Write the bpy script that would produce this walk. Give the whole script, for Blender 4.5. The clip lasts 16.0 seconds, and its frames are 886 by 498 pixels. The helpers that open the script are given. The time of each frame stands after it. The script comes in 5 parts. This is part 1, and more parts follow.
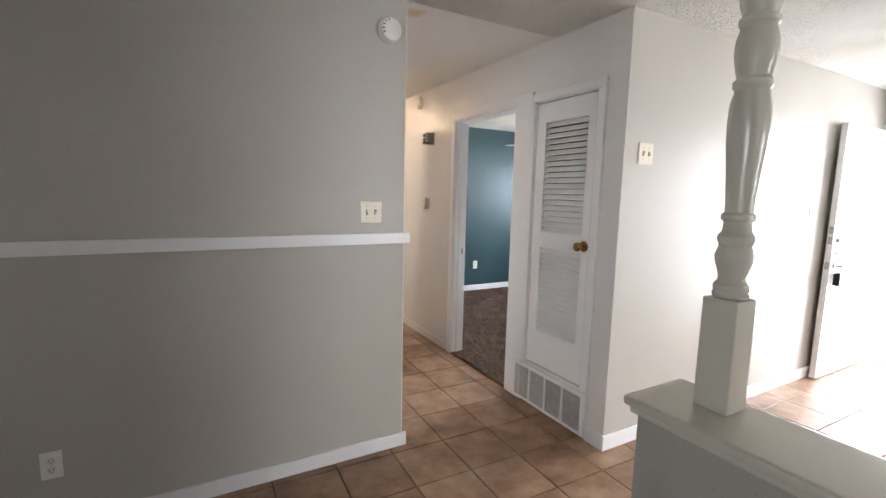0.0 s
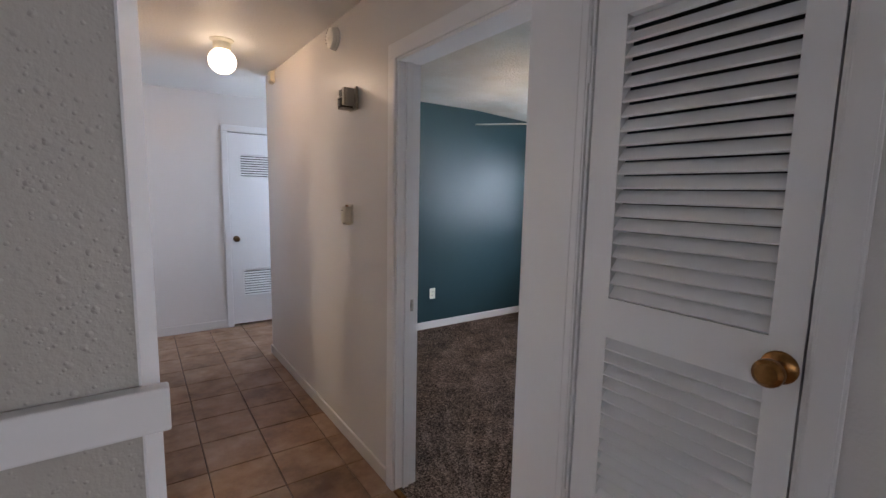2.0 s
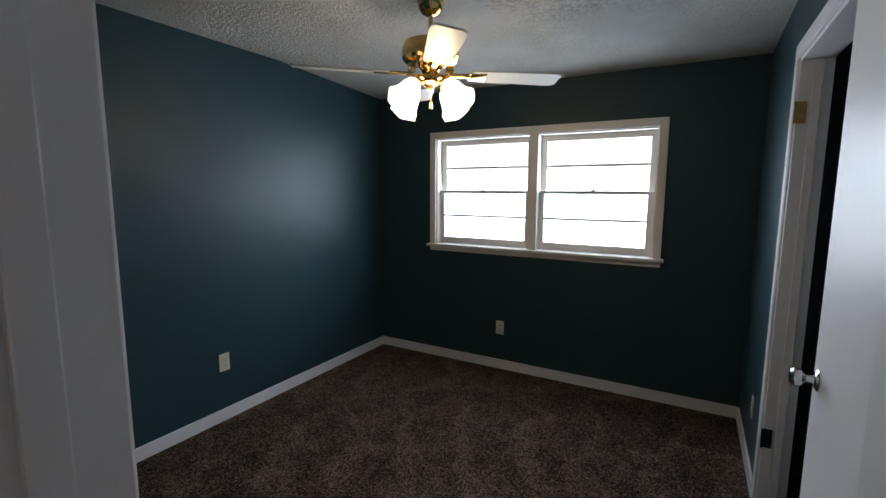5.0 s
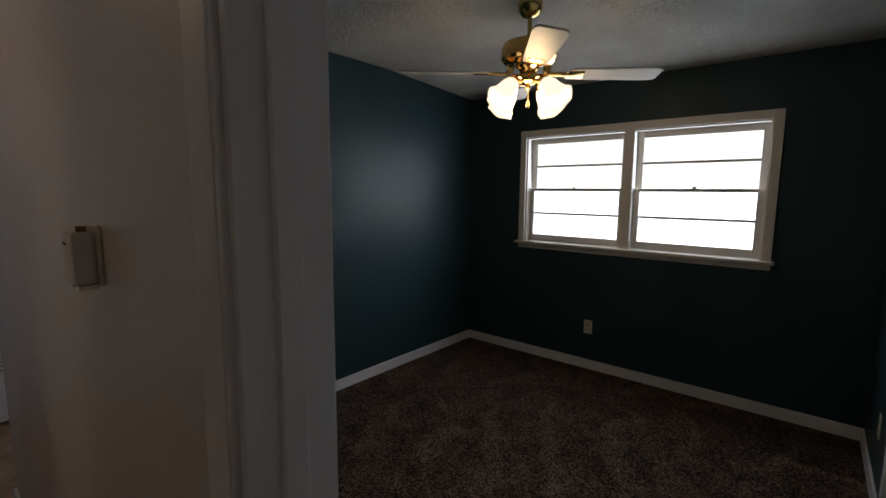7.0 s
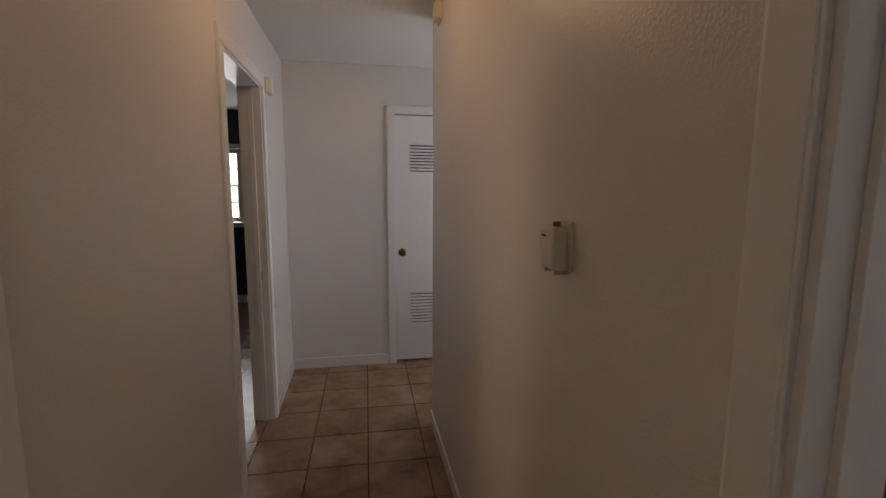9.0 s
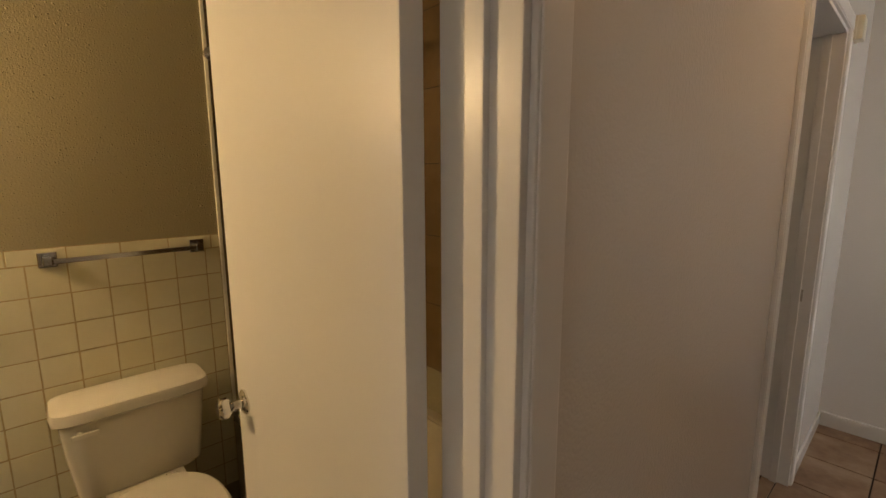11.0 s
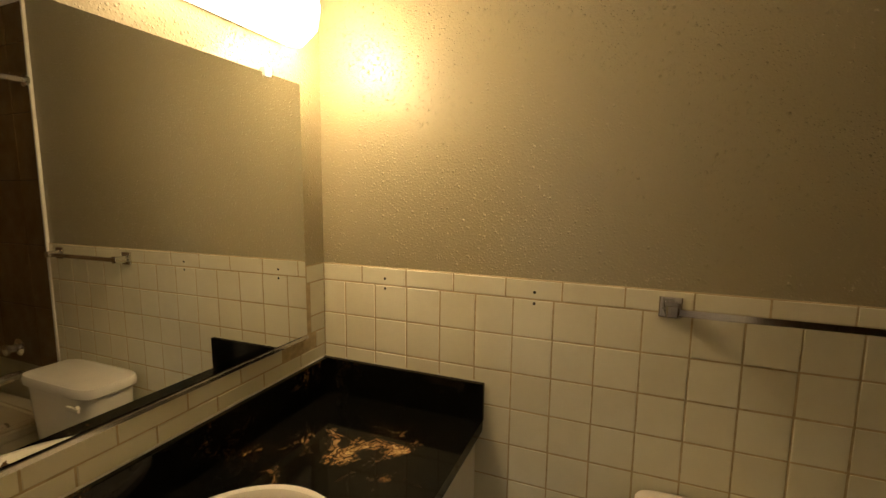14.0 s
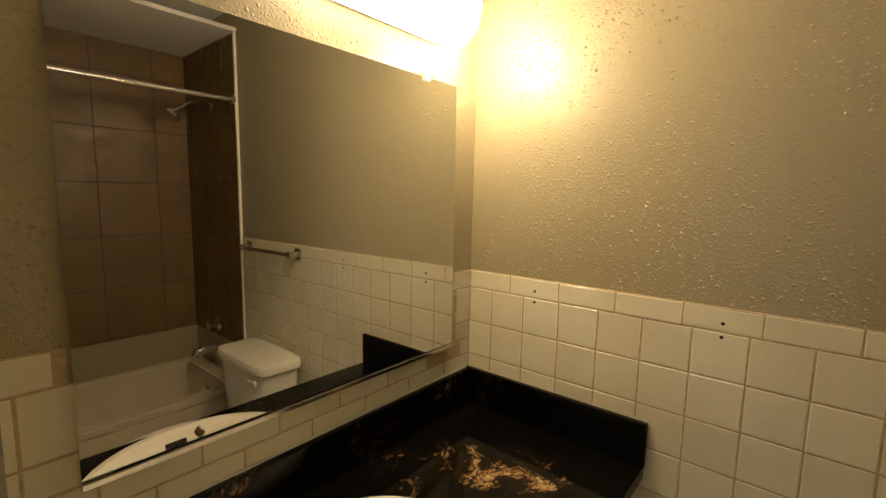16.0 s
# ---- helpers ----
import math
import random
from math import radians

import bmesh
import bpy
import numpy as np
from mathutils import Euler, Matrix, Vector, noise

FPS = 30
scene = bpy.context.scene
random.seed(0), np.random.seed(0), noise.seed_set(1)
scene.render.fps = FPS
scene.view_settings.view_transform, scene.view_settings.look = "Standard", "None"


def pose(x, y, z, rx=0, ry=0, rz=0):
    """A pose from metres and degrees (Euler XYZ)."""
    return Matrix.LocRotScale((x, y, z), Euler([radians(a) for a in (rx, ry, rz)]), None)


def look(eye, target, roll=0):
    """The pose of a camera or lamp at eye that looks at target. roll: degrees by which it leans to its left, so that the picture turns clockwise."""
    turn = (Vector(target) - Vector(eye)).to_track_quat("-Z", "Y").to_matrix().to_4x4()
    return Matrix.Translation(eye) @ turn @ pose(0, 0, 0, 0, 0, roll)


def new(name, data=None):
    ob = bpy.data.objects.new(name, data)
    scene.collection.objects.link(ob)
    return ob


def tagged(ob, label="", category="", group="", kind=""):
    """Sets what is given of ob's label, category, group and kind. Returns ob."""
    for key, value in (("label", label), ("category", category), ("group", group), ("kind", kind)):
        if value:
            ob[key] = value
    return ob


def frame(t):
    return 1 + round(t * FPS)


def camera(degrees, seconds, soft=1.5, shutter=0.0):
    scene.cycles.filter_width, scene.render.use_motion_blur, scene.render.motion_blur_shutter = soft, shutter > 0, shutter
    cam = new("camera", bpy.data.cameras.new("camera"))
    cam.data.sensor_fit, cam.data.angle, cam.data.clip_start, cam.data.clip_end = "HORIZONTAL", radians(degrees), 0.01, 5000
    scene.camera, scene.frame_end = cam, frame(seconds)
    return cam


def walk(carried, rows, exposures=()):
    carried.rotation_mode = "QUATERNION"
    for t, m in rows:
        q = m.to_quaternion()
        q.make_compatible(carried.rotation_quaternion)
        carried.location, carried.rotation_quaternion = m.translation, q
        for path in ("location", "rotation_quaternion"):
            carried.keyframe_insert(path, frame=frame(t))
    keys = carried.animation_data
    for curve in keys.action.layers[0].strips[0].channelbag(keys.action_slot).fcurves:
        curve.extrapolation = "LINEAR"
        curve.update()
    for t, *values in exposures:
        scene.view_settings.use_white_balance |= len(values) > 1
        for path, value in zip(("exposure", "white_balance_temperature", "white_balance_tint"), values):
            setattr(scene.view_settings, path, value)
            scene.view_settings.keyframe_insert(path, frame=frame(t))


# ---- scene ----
cam = camera(89.5, 16.0)
PATH = [
    (0, (0.215, 0.104, 1.441), (1.182, 1.837, 1.19), 1.4),
    (0.5, (0.459, 0.517, 1.453), (1.512, 2.199, 1.206), 1.1),
    (1, (0.691, 0.914, 1.441), (1.757, 2.586, 1.185), 1.1),
    (1.5, (0.947, 1.307, 1.447), (2.034, 2.967, 1.193), 0.9),
    (2, (1.2, 1.674, 1.463), (2.342, 3.297, 1.215), 1.2),
    (2.5, (1.41, 2.017, 1.446), (2.615, 3.596, 1.211), 0.7),
    (3, (1.631, 2.325, 1.457), (2.923, 3.831, 1.205), 0.3),
    (3.5, (1.809, 2.567, 1.456), (3.164, 4.02, 1.221), 0.2),
    (4, (1.915, 2.827, 1.469), (3.457, 4.077, 1.222), 0.6),
    (4.2, (1.977, 2.91, 1.489), (3.587, 4.068, 1.229), 0.2),
    (6.3, (2.164, 3.069, 1.470), (3.927, 3.979, 1.215), 0.4),
    (6.5, (2.116, 3.071, 1.471), (3.832, 4.067, 1.217), 0.5),
    (7, (1.989, 3.016, 1.452), (3.513, 4.286, 1.198), 0.5),
    (7.5, (1.914, 3.016, 1.441), (3.196, 4.53, 1.186), 0.4),
    (8, (1.866, 3.029, 1.44), (2.91, 4.716, 1.182), 0.4),
    (8.5, (1.808, 3.042, 1.449), (2.559, 4.877, 1.188), 0.3),
    (9, (1.774, 3.116, 1.453), (2.138, 5.065, 1.189), 0.3),
    (9.5, (1.747, 3.163, 1.464), (1.599, 5.139, 1.195), -0.0),
    (9.7, (1.731, 3.19, 1.46), (1.379, 5.14, 1.195), -0.2),
    (11.8, (1.35, 3.511, 1.464), (-0.501, 4.218, 1.19), -0.3),
    (12, (1.308, 3.499, 1.439), (-0.605, 4.03, 1.198), -0.1),
    (12.5, (1.19, 3.502, 1.446), (-0.792, 3.586, 1.194), 0.5),
    (13, (1.013, 3.432, 1.448), (-0.958, 3.207, 1.193), 0.7),
    (13.5, (0.854, 3.374, 1.45), (-1.076, 2.913, 1.203), 0.6),
    (14, (0.716, 3.338, 1.46), (-1.128, 2.606, 1.212), 0.7),
    (14.5, (0.647, 3.293, 1.474), (-1.084, 2.326, 1.209), 0.8),
    (15, (0.615, 3.252, 1.473), (-1.006, 2.111, 1.21), 0.9),
    (15.5, (0.604, 3.255, 1.467), (-0.922, 1.987, 1.216), 1.0),
    (16, (0.654, 3.262, 1.465), (-0.879, 2.001, 1.222), 1.3),
]
# the clip's own brightness and white balance: seconds, stops, kelvin, tint
LIGHT = [
    (0.0, 0.7, 6500, 13), (0.5, 0.27, 6450, 14), (1.0, -0.05, 6400, 16), (1.5, -0.2, 6400, 18), (2.0, -0.3, 6250, 19), (3.0, -0.2, 5850, 16), (3.5, -0.35, 6050, 16), (4.2, -0.75, 6200, 14),
    (6.3, -2.35, 6500, 14), (7.0, -2.45, 6900, 17), (8.0, -2.1, 7400, 20), (8.5, -1.6, 7500, 21), (9.0, -1.35, 7900, 22), (9.7, -1.1, 8700, 22), (11.8, -1.12, 9700, 16), (12.5, -1.3, 9500, 16), (13.0, -1.42, 9300, 16), (14.0, -1.42, 8300, 16), (15.0, -1.32, 7600, 15), (16.0, -1.28, 7300, 15),
]
walk(cam, [(t, look(eye, target, roll)) for t, eye, target, roll in PATH], LIGHT)

# ---- world, sun and daylight ----
world = bpy.data.worlds.new("sky")
scene.world = world
world.use_nodes = True
wn = world.node_tree.nodes
sky = wn.new("ShaderNodeTexSky")
sky.sky_type = "NISHITA"
sky.sun_disc = False
sky.sun_elevation, sky.sun_rotation = radians(38), radians(20)
world.node_tree.links.new(sky.outputs[0], wn["Background"].inputs[0])
wn["Background"].inputs[1].default_value = 0.12

sun = new("sun", bpy.data.lights.new("sun", "SUN"))
sun.data.energy, sun.data.angle, sun.data.color = 3.0, radians(0.5), (1.0, 0.95, 0.88)
sun.matrix_world = look((0, 0, 0), (-0.28, -0.75, -0.60))


def area(name, eye, target, w, h, watts, colour):
    ob = new(name, bpy.data.lights.new(name, "AREA"))
    ob.data.shape, ob.data.size, ob.data.size_y = "RECTANGLE", w, h
    ob.data.energy, ob.data.color = watts, colour
    ob.matrix_world = look(eye, target)
    return ob


def bulb(name, at, watts, colour, radius=0.03):
    ob = new(name, bpy.data.lights.new(name, "POINT"))
    ob.data.energy, ob.data.color, ob.data.shadow_soft_size = watts, colour, radius
    ob.location = at
    return ob


DAY, WARM, TUNG = (0.72, 0.86, 1.0), (1.0, 0.78, 0.50), (1.0, 0.79, 0.49)
area("daylight_bedroom", (5.56, 4.14, 1.49), (3.0, 4.14, 1.30), 1.70, 0.88, 74, DAY)
area("daylight_entry", (5.50, 1.23, 1.05), (3.0, 1.0, 0.9), 0.86, 2.0, 70, (0.92, 0.96, 1.0))
area("daylight_living", (3.3, -3.93, 1.35), (3.2, 0.0, 1.2), 2.3, 1.4, 64, (0.97, 0.98, 1.0))
# added fill for the gray wall, from an unseen west side
area("fill_west", (-3.04, -1.6, 1.45), (0.0, -1.0, 1.2), 1.9, 1.0, 14, (0.86, 0.93, 1.0))
area("daylight_far_bedroom", (0.35, 9.06, 1.49), (0.35, 7.0, 1.3), 1.1, 0.9, 24, DAY)
area("daylight_back_hall", (3.52, 6.25, 1.5), (2.0, 6.25, 1.2), 0.7, 1.1, 40, DAY)
bulb("hall_bulb", (1.74, 4.93, 2.27), 7, (1.0, 0.64, 0.33), 0.07)
bulb("fan_bulb", (4.03, 4.176, 1.90), 18, (1.0, 0.74, 0.42), 0.05)
for vx, vw in ((-0.300, 62.0), (0.03, 4.0)):
    bulb("vanity_bulb", (vx, 2.53, 1.885), vw, TUNG, 0.075)

# ---- materials ----


def nodes_of(name):
    m = bpy.data.materials.new(name)
    m.use_nodes = True
    t = m.node_tree
    return m, t, t.nodes["Principled BSDF"]


def coords(t, scale=1.0):
    mp = t.nodes.new("ShaderNodeMapping")
    mp.inputs["Scale"].default_value = (scale,) * 3 if isinstance(scale, (int, float)) else scale
    geo = t.nodes.new("ShaderNodeNewGeometry")
    t.links.new(geo.outputs["Position"], mp.inputs["Vector"])
    return mp.outputs[0]


def noise_node(t, vec, scale, detail=3.0, rough=0.55):
    n = t.nodes.new("ShaderNodeTexNoise")
    n.inputs["Scale"].default_value, n.inputs["Detail"].default_value, n.inputs["Roughness"].default_value = scale, detail, rough
    t.links.new(vec, n.inputs["Vector"])
    return n.outputs["Fac"]


def ramp(t, fac, stops):
    r = t.nodes.new("ShaderNodeValToRGB")
    e = r.color_ramp.elements
    while len(e) < len(stops):
        e.new(0.5)
    for k, (p, c) in zip(e, stops):
        k.position, k.color = p, (*c, 1)
    t.links.new(fac, r.inputs[0])
    return r.outputs[0]


def bump(t, bsdf, height, strength, dist):
    b = t.nodes.new("ShaderNodeBump")
    b.inputs["Strength"].default_value, b.inputs["Distance"].default_value = strength, dist
    t.links.new(height, b.inputs["Height"])
    t.links.new(b.outputs[0], bsdf.inputs["Normal"])


def maths(t, op, a, b):
    n = t.nodes.new("ShaderNodeMath")
    n.operation = op
    for k, v in enumerate((a, b)):
        if isinstance(v, (int, float)):
            n.inputs[k].default_value = v
        else:
            t.links.new(v, n.inputs[k])
    return n.outputs[0]


def spots(t, v, scale, size, share):
    """Sparse round droplets: 1 in the middle of some cells, 0 elsewhere."""
    n = t.nodes.new("ShaderNodeTexVoronoi")
    n.inputs["Scale"].default_value = scale
    t.links.new(v, n.inputs["Vector"])
    dome = ramp(t, n.outputs["Distance"], [(size * 0.25, (1, 1, 1)), (size, (0, 0, 0))])
    some = ramp(t, n.outputs["Color"], [(share, (1, 1, 1)), (share + 0.02, (0, 0, 0))])
    return maths(t, "MULTIPLY", dome, some)


def paint(name, colour, rough=0.5, vary=0.06, peel=0.0, peel_scale=170, spec=0.5, dist=0.0012, drops=0.0, stain=None):
    """Wall or trim paint: soft blotches and scuffs, an orange-peel relief, and the odd spatter drop."""
    m, t, p = nodes_of(name)
    v = coords(t)
    big = noise_node(t, v, 0.9, 1)
    lo, hi = [tuple(c * (1 - vary) for c in colour), tuple(min(1, c * (1 + vary)) for c in colour)]
    shade = ramp(t, big, [(0.3, lo), (0.7, hi)])
    if stain:
        d = t.nodes.new("ShaderNodeVectorMath")
        d.operation = "DISTANCE"
        t.links.new(v, d.inputs[0])
        d.inputs[1].default_value = stain
        near = ramp(t, maths(t, "ADD", d.outputs["Value"], maths(t, "MULTIPLY", noise_node(t, v, 18, 3), 0.07)), [(0.06, (0.8, 0.8, 0.8)), (0.11, (0, 0, 0))])
        mix = t.nodes.new("ShaderNodeMix")
        mix.data_type = "RGBA"
        t.links.new(near, mix.inputs["Factor"])
        t.links.new(shade, mix.inputs["A"])
        mix.inputs["B"].default_value = (0.50, 0.36, 0.16, 1)
        shade = mix.outputs["Result"]
    t.links.new(shade, p.inputs["Base Color"])
    p.inputs["Roughness"].default_value = rough
    p.inputs["Specular IOR Level"].default_value = spec
    if peel:
        fine = noise_node(t, v, peel_scale, 2, 0.5)
        h = maths(t, "MULTIPLY", fine, 0.55)
        if drops:
            h = maths(t, "ADD", h, maths(t, "MULTIPLY", spots(t, v, 62, 0.27, drops), 0.8))
            h = maths(t, "ADD", h, maths(t, "MULTIPLY", spots(t, v, 130, 0.34, drops * 1.3), 0.5))
        bump(t, p, h, peel, dist)
    else:
        brush = noise_node(t, coords(t, (130, 130, 6)), 1.0, 3)
        bump(t, p, brush, 0.10, 0.0006)
    return m


def plain(name, colour, rough=0.4, metal=0.0, vary=0.08, scale=30, relief=0.05):
    m, t, p = nodes_of(name)
    v = coords(t)
    n = noise_node(t, v, scale, 4)
    lo, hi = [tuple(c * (1 - vary) for c in colour), tuple(min(1, c * (1 + vary)) for c in colour)]
    t.links.new(ramp(t, n, [(0.3, lo), (0.7, hi)]), p.inputs["Base Color"])
    t.links.new(ramp(t, noise_node(t, v, scale * 3, 3), [(0.3, (rough * 0.9,) * 3), (0.75, (min(1, rough * 1.12),) * 3)]), p.inputs["Roughness"])
    p.inputs["Metallic"].default_value = metal
    bump(t, p, n, relief, 0.001)
    return m


def glow(name, colour, strength):
    m, t, p = nodes_of(name)
    p.inputs["Base Color"].default_value = (*colour, 1)
    p.inputs["Emission Color"].default_value = (*colour, 1)
    p.inputs["Emission Strength"].default_value = strength
    p.inputs["Roughness"].default_value = 0.3
    return m


GRAY = paint("gray_wall_paint", (0.43, 0.41, 0.375), 0.42, 0.05, 0.85, 150, dist=0.0024, drops=0.26)
HALLWHITE = paint("hall_white_paint", (0.70, 0.68, 0.67), 0.23, 0.03, 1.0, 140, dist=0.0019)
BATHPAINT = paint("bath_gray_paint", (0.296, 0.258, 0.164), 0.30, 0.05, 1.0, 150, dist=0.0032, drops=0.36)
TEAL = paint("teal_wall_paint", (0.024, 0.052, 0.061), 0.34, 0.10, 1.0, 130, spec=0.25, dist=0.0028)
POSTW = paint("cream_gloss_paint", (0.64, 0.61, 0.53), 0.16, 0.03)
TRIM = paint("white_trim_paint", (0.74, 0.74, 0.75), 0.30, 0.03, spec=0.5)
DOORW = paint("white_door_paint", (0.76, 0.76, 0.77), 0.38, 0.04)
CREAMTRIM = paint("cream_window_paint", (0.70, 0.66, 0.60), 0.35, 0.04)
HALLCEIL = paint("hall_ceiling_paint", (0.70, 0.69, 0.66), 0.55, 0.05, 0.9, 70, dist=0.006, stain=(1.30, 2.42, 2.40))
CEIL = paint("ceiling_paint", (0.70, 0.69, 0.66), 0.85, 0.04, 0.35, 120)
PORC = plain("white_porcelain", (0.72, 0.69, 0.62), 0.10, 0, 0.02, 8, 0.01)
ALMOND = plain("almond_enamel", (0.54, 0.48, 0.36), 0.14, 0, 0.03, 8, 0.01)
CHROME = plain("chrome", (0.72, 0.70, 0.68), 0.16, 1.0, 0.05, 40, 0.02)
BRASS = plain("polished_brass", (0.80, 0.56, 0.22), 0.16, 1.0, 0.10, 40, 0.02)
OLDBRASS = plain("aged_brass", (0.30, 0.15, 0.05), 0.25, 1.0, 0.25, 60, 0.05)
BRONZE = plain("dark_bronze", (0.12, 0.07, 0.035), 0.35, 1.0, 0.2, 60, 0.05)
BLACKIRON = plain("black_iron", (0.02, 0.018, 0.016), 0.35, 0.6, 0.2, 60, 0.1)
IVORY = plain("ivory_plastic", (0.70, 0.66, 0.53), 0.35, 0, 0.04, 20, 0.02)
WHITEPL = plain("white_plastic", (0.76, 0.75, 0.72), 0.35, 0, 0.04, 20, 0.02)
# near-black that paints the shade inside slots, vents and closets
DARK = plain("recess_shade_black", (0.02, 0.02, 0.02), 0.6)
STEEL = plain("dull_steel", (0.42, 0.40, 0.37), 0.42, 1.0, 0.2, 60, 0.05)


def popcorn(name, soiled=None):
    """Sprayed crumb ceiling; soiled: the centre of a patch of blown dust."""
    m, t, p = nodes_of(name)
    v = coords(t)
    crumbs = ramp(t, noise_node(t, v, 52, 4, 0.65), [(0.42, (0, 0, 0)), (0.62, (1, 1, 1))])
    stain = ramp(t, noise_node(t, v, 1.7, 4), [(0.35, (0.64, 0.61, 0.54)), (0.6, (0.74, 0.73, 0.69))])
    if soiled:
        d = t.nodes.new("ShaderNodeVectorMath")
        d.operation = "DISTANCE"
        t.links.new(v, d.inputs[0])
        d.inputs[1].default_value = soiled
        near = ramp(t, maths(t, "ADD", d.outputs["Value"], maths(t, "MULTIPLY", noise_node(t, v, 4, 3), 0.5)), [(0.28, (1, 1, 1)), (0.85, (0, 0, 0))])
        speck = ramp(t, noise_node(t, v, 48, 4, 0.7), [(0.47, (0, 0, 0)), (0.56, (1, 1, 1))])
        mix = t.nodes.new("ShaderNodeMix")
        mix.data_type = "RGBA"
        t.links.new(maths(t, "MULTIPLY", maths(t, "MULTIPLY", near, speck), 0.85), mix.inputs["Factor"])
        t.links.new(stain, mix.inputs["A"])
        mix.inputs["B"].default_value = (0.10, 0.065, 0.035, 1)
        stain = mix.outputs["Result"]
    t.links.new(stain, p.inputs["Base Color"])
    p.inputs["Roughness"].default_value = 0.9
    bump(t, p, crumbs, 1.0, 0.013)
    return m


def carpet():
    m, t, p = nodes_of("brown_carpet")
    v = coords(t)
    tuft = t.nodes.new("ShaderNodeTexVoronoi")
    tuft.inputs["Scale"].default_value = 150
    warp = t.nodes.new("ShaderNodeVectorMath")
    warp.operation = "MULTIPLY_ADD"
    wn_ = t.nodes.new("ShaderNodeTexNoise")
    wn_.inputs["Scale"].default_value = 60
    t.links.new(v, wn_.inputs["Vector"])
    t.links.new(wn_.outputs["Color"], warp.inputs[0])
    warp.inputs[1].default_value = (0.02, 0.02, 0.02)
    t.links.new(v, warp.inputs[2])
    t.links.new(warp.outputs[0], tuft.inputs["Vector"])
    sep = t.nodes.new("ShaderNodeSeparateColor")
    t.links.new(tuft.outputs["Color"], sep.inputs[0])
    xyz = t.nodes.new("ShaderNodeSeparateXYZ")
    t.links.new(v, xyz.inputs[0])
    dx, dy = maths(t, "SUBTRACT", xyz.outputs[0], 2.35), maths(t, "SUBTRACT", xyz.outputs[1], 3.0)
    away = maths(t, "POWER", maths(t, "ADD", maths(t, "MULTIPLY", dx, dx), maths(t, "MULTIPLY", dy, dy)), 0.5)
    turned = maths(t, "ADD", maths(t, "ARCTAN2", dy, dx), maths(t, "MULTIPLY", noise_node(t, v, 1.4, 2), 0.30))
    stroke = maths(t, "FRACT", maths(t, "MULTIPLY", turned, 6.4), 0.0)
    reach = maths(t, "FRACT", maths(t, "ADD", maths(t, "MULTIPLY", away, 0.62), maths(t, "MULTIPLY", noise_node(t, v, 0.8, 1), 0.3)), 0.0)
    wedge = ramp(t, maths(t, "SUBTRACT", maths(t, "SUBTRACT", 1.0, reach), stroke), [(0.0, (0, 0, 0)), (0.10, (1, 1, 1)), (0.45, (0.45, 0.45, 0.45)), (0.9, (0.2, 0.2, 0.2))])
    patch = noise_node(t, v, 6, 3)
    mixed = maths(t, "ADD", maths(t, "MULTIPLY", sep.outputs[0], 0.62), maths(t, "MULTIPLY", patch, 0.42))
    mixed = maths(t, "ADD", mixed, maths(t, "MULTIPLY", wedge, 0.11))
    t.links.new(ramp(t, mixed, [(0.22, (0.016, 0.010, 0.007)), (0.54, (0.081, 0.053, 0.039)), (0.95, (0.30, 0.215, 0.165))]), p.inputs["Base Color"])
    p.inputs["Roughness"].default_value = 1.0
    p.inputs["Specular IOR Level"].default_value = 0.08
    bump(t, p, maths(t, "ADD", sep.outputs[1], tuft.outputs["Distance"]), 1.0, 0.008)
    return m


def tile_clay(name, lo, mid, hi, rough, per=True, scale=5.0):
    """Fired tile: mottled body, cloudy glaze, each one of its own shade."""
    m, t, p = nodes_of(name)
    v = coords(t)
    n = noise_node(t, v, scale, 6, 0.62)
    if per:
        info = t.nodes.new("ShaderNodeObjectInfo")
        n = maths(t, "ADD", n, maths(t, "MULTIPLY", maths(t, "SUBTRACT", info.outputs["Random"], 0.5), 0.16))
    t.links.new(ramp(t, n, [(0.30, lo), (0.5, mid), (0.72, hi)]), p.inputs["Base Color"])
    t.links.new(ramp(t, noise_node(t, v, 14, 4), [(0.3, (rough * 0.75,) * 3), (0.7, (min(1, rough * 1.3),) * 3)]), p.inputs["Roughness"])
    bump(t, p, noise_node(t, v, 35, 4), 0.25, 0.0016)
    return m


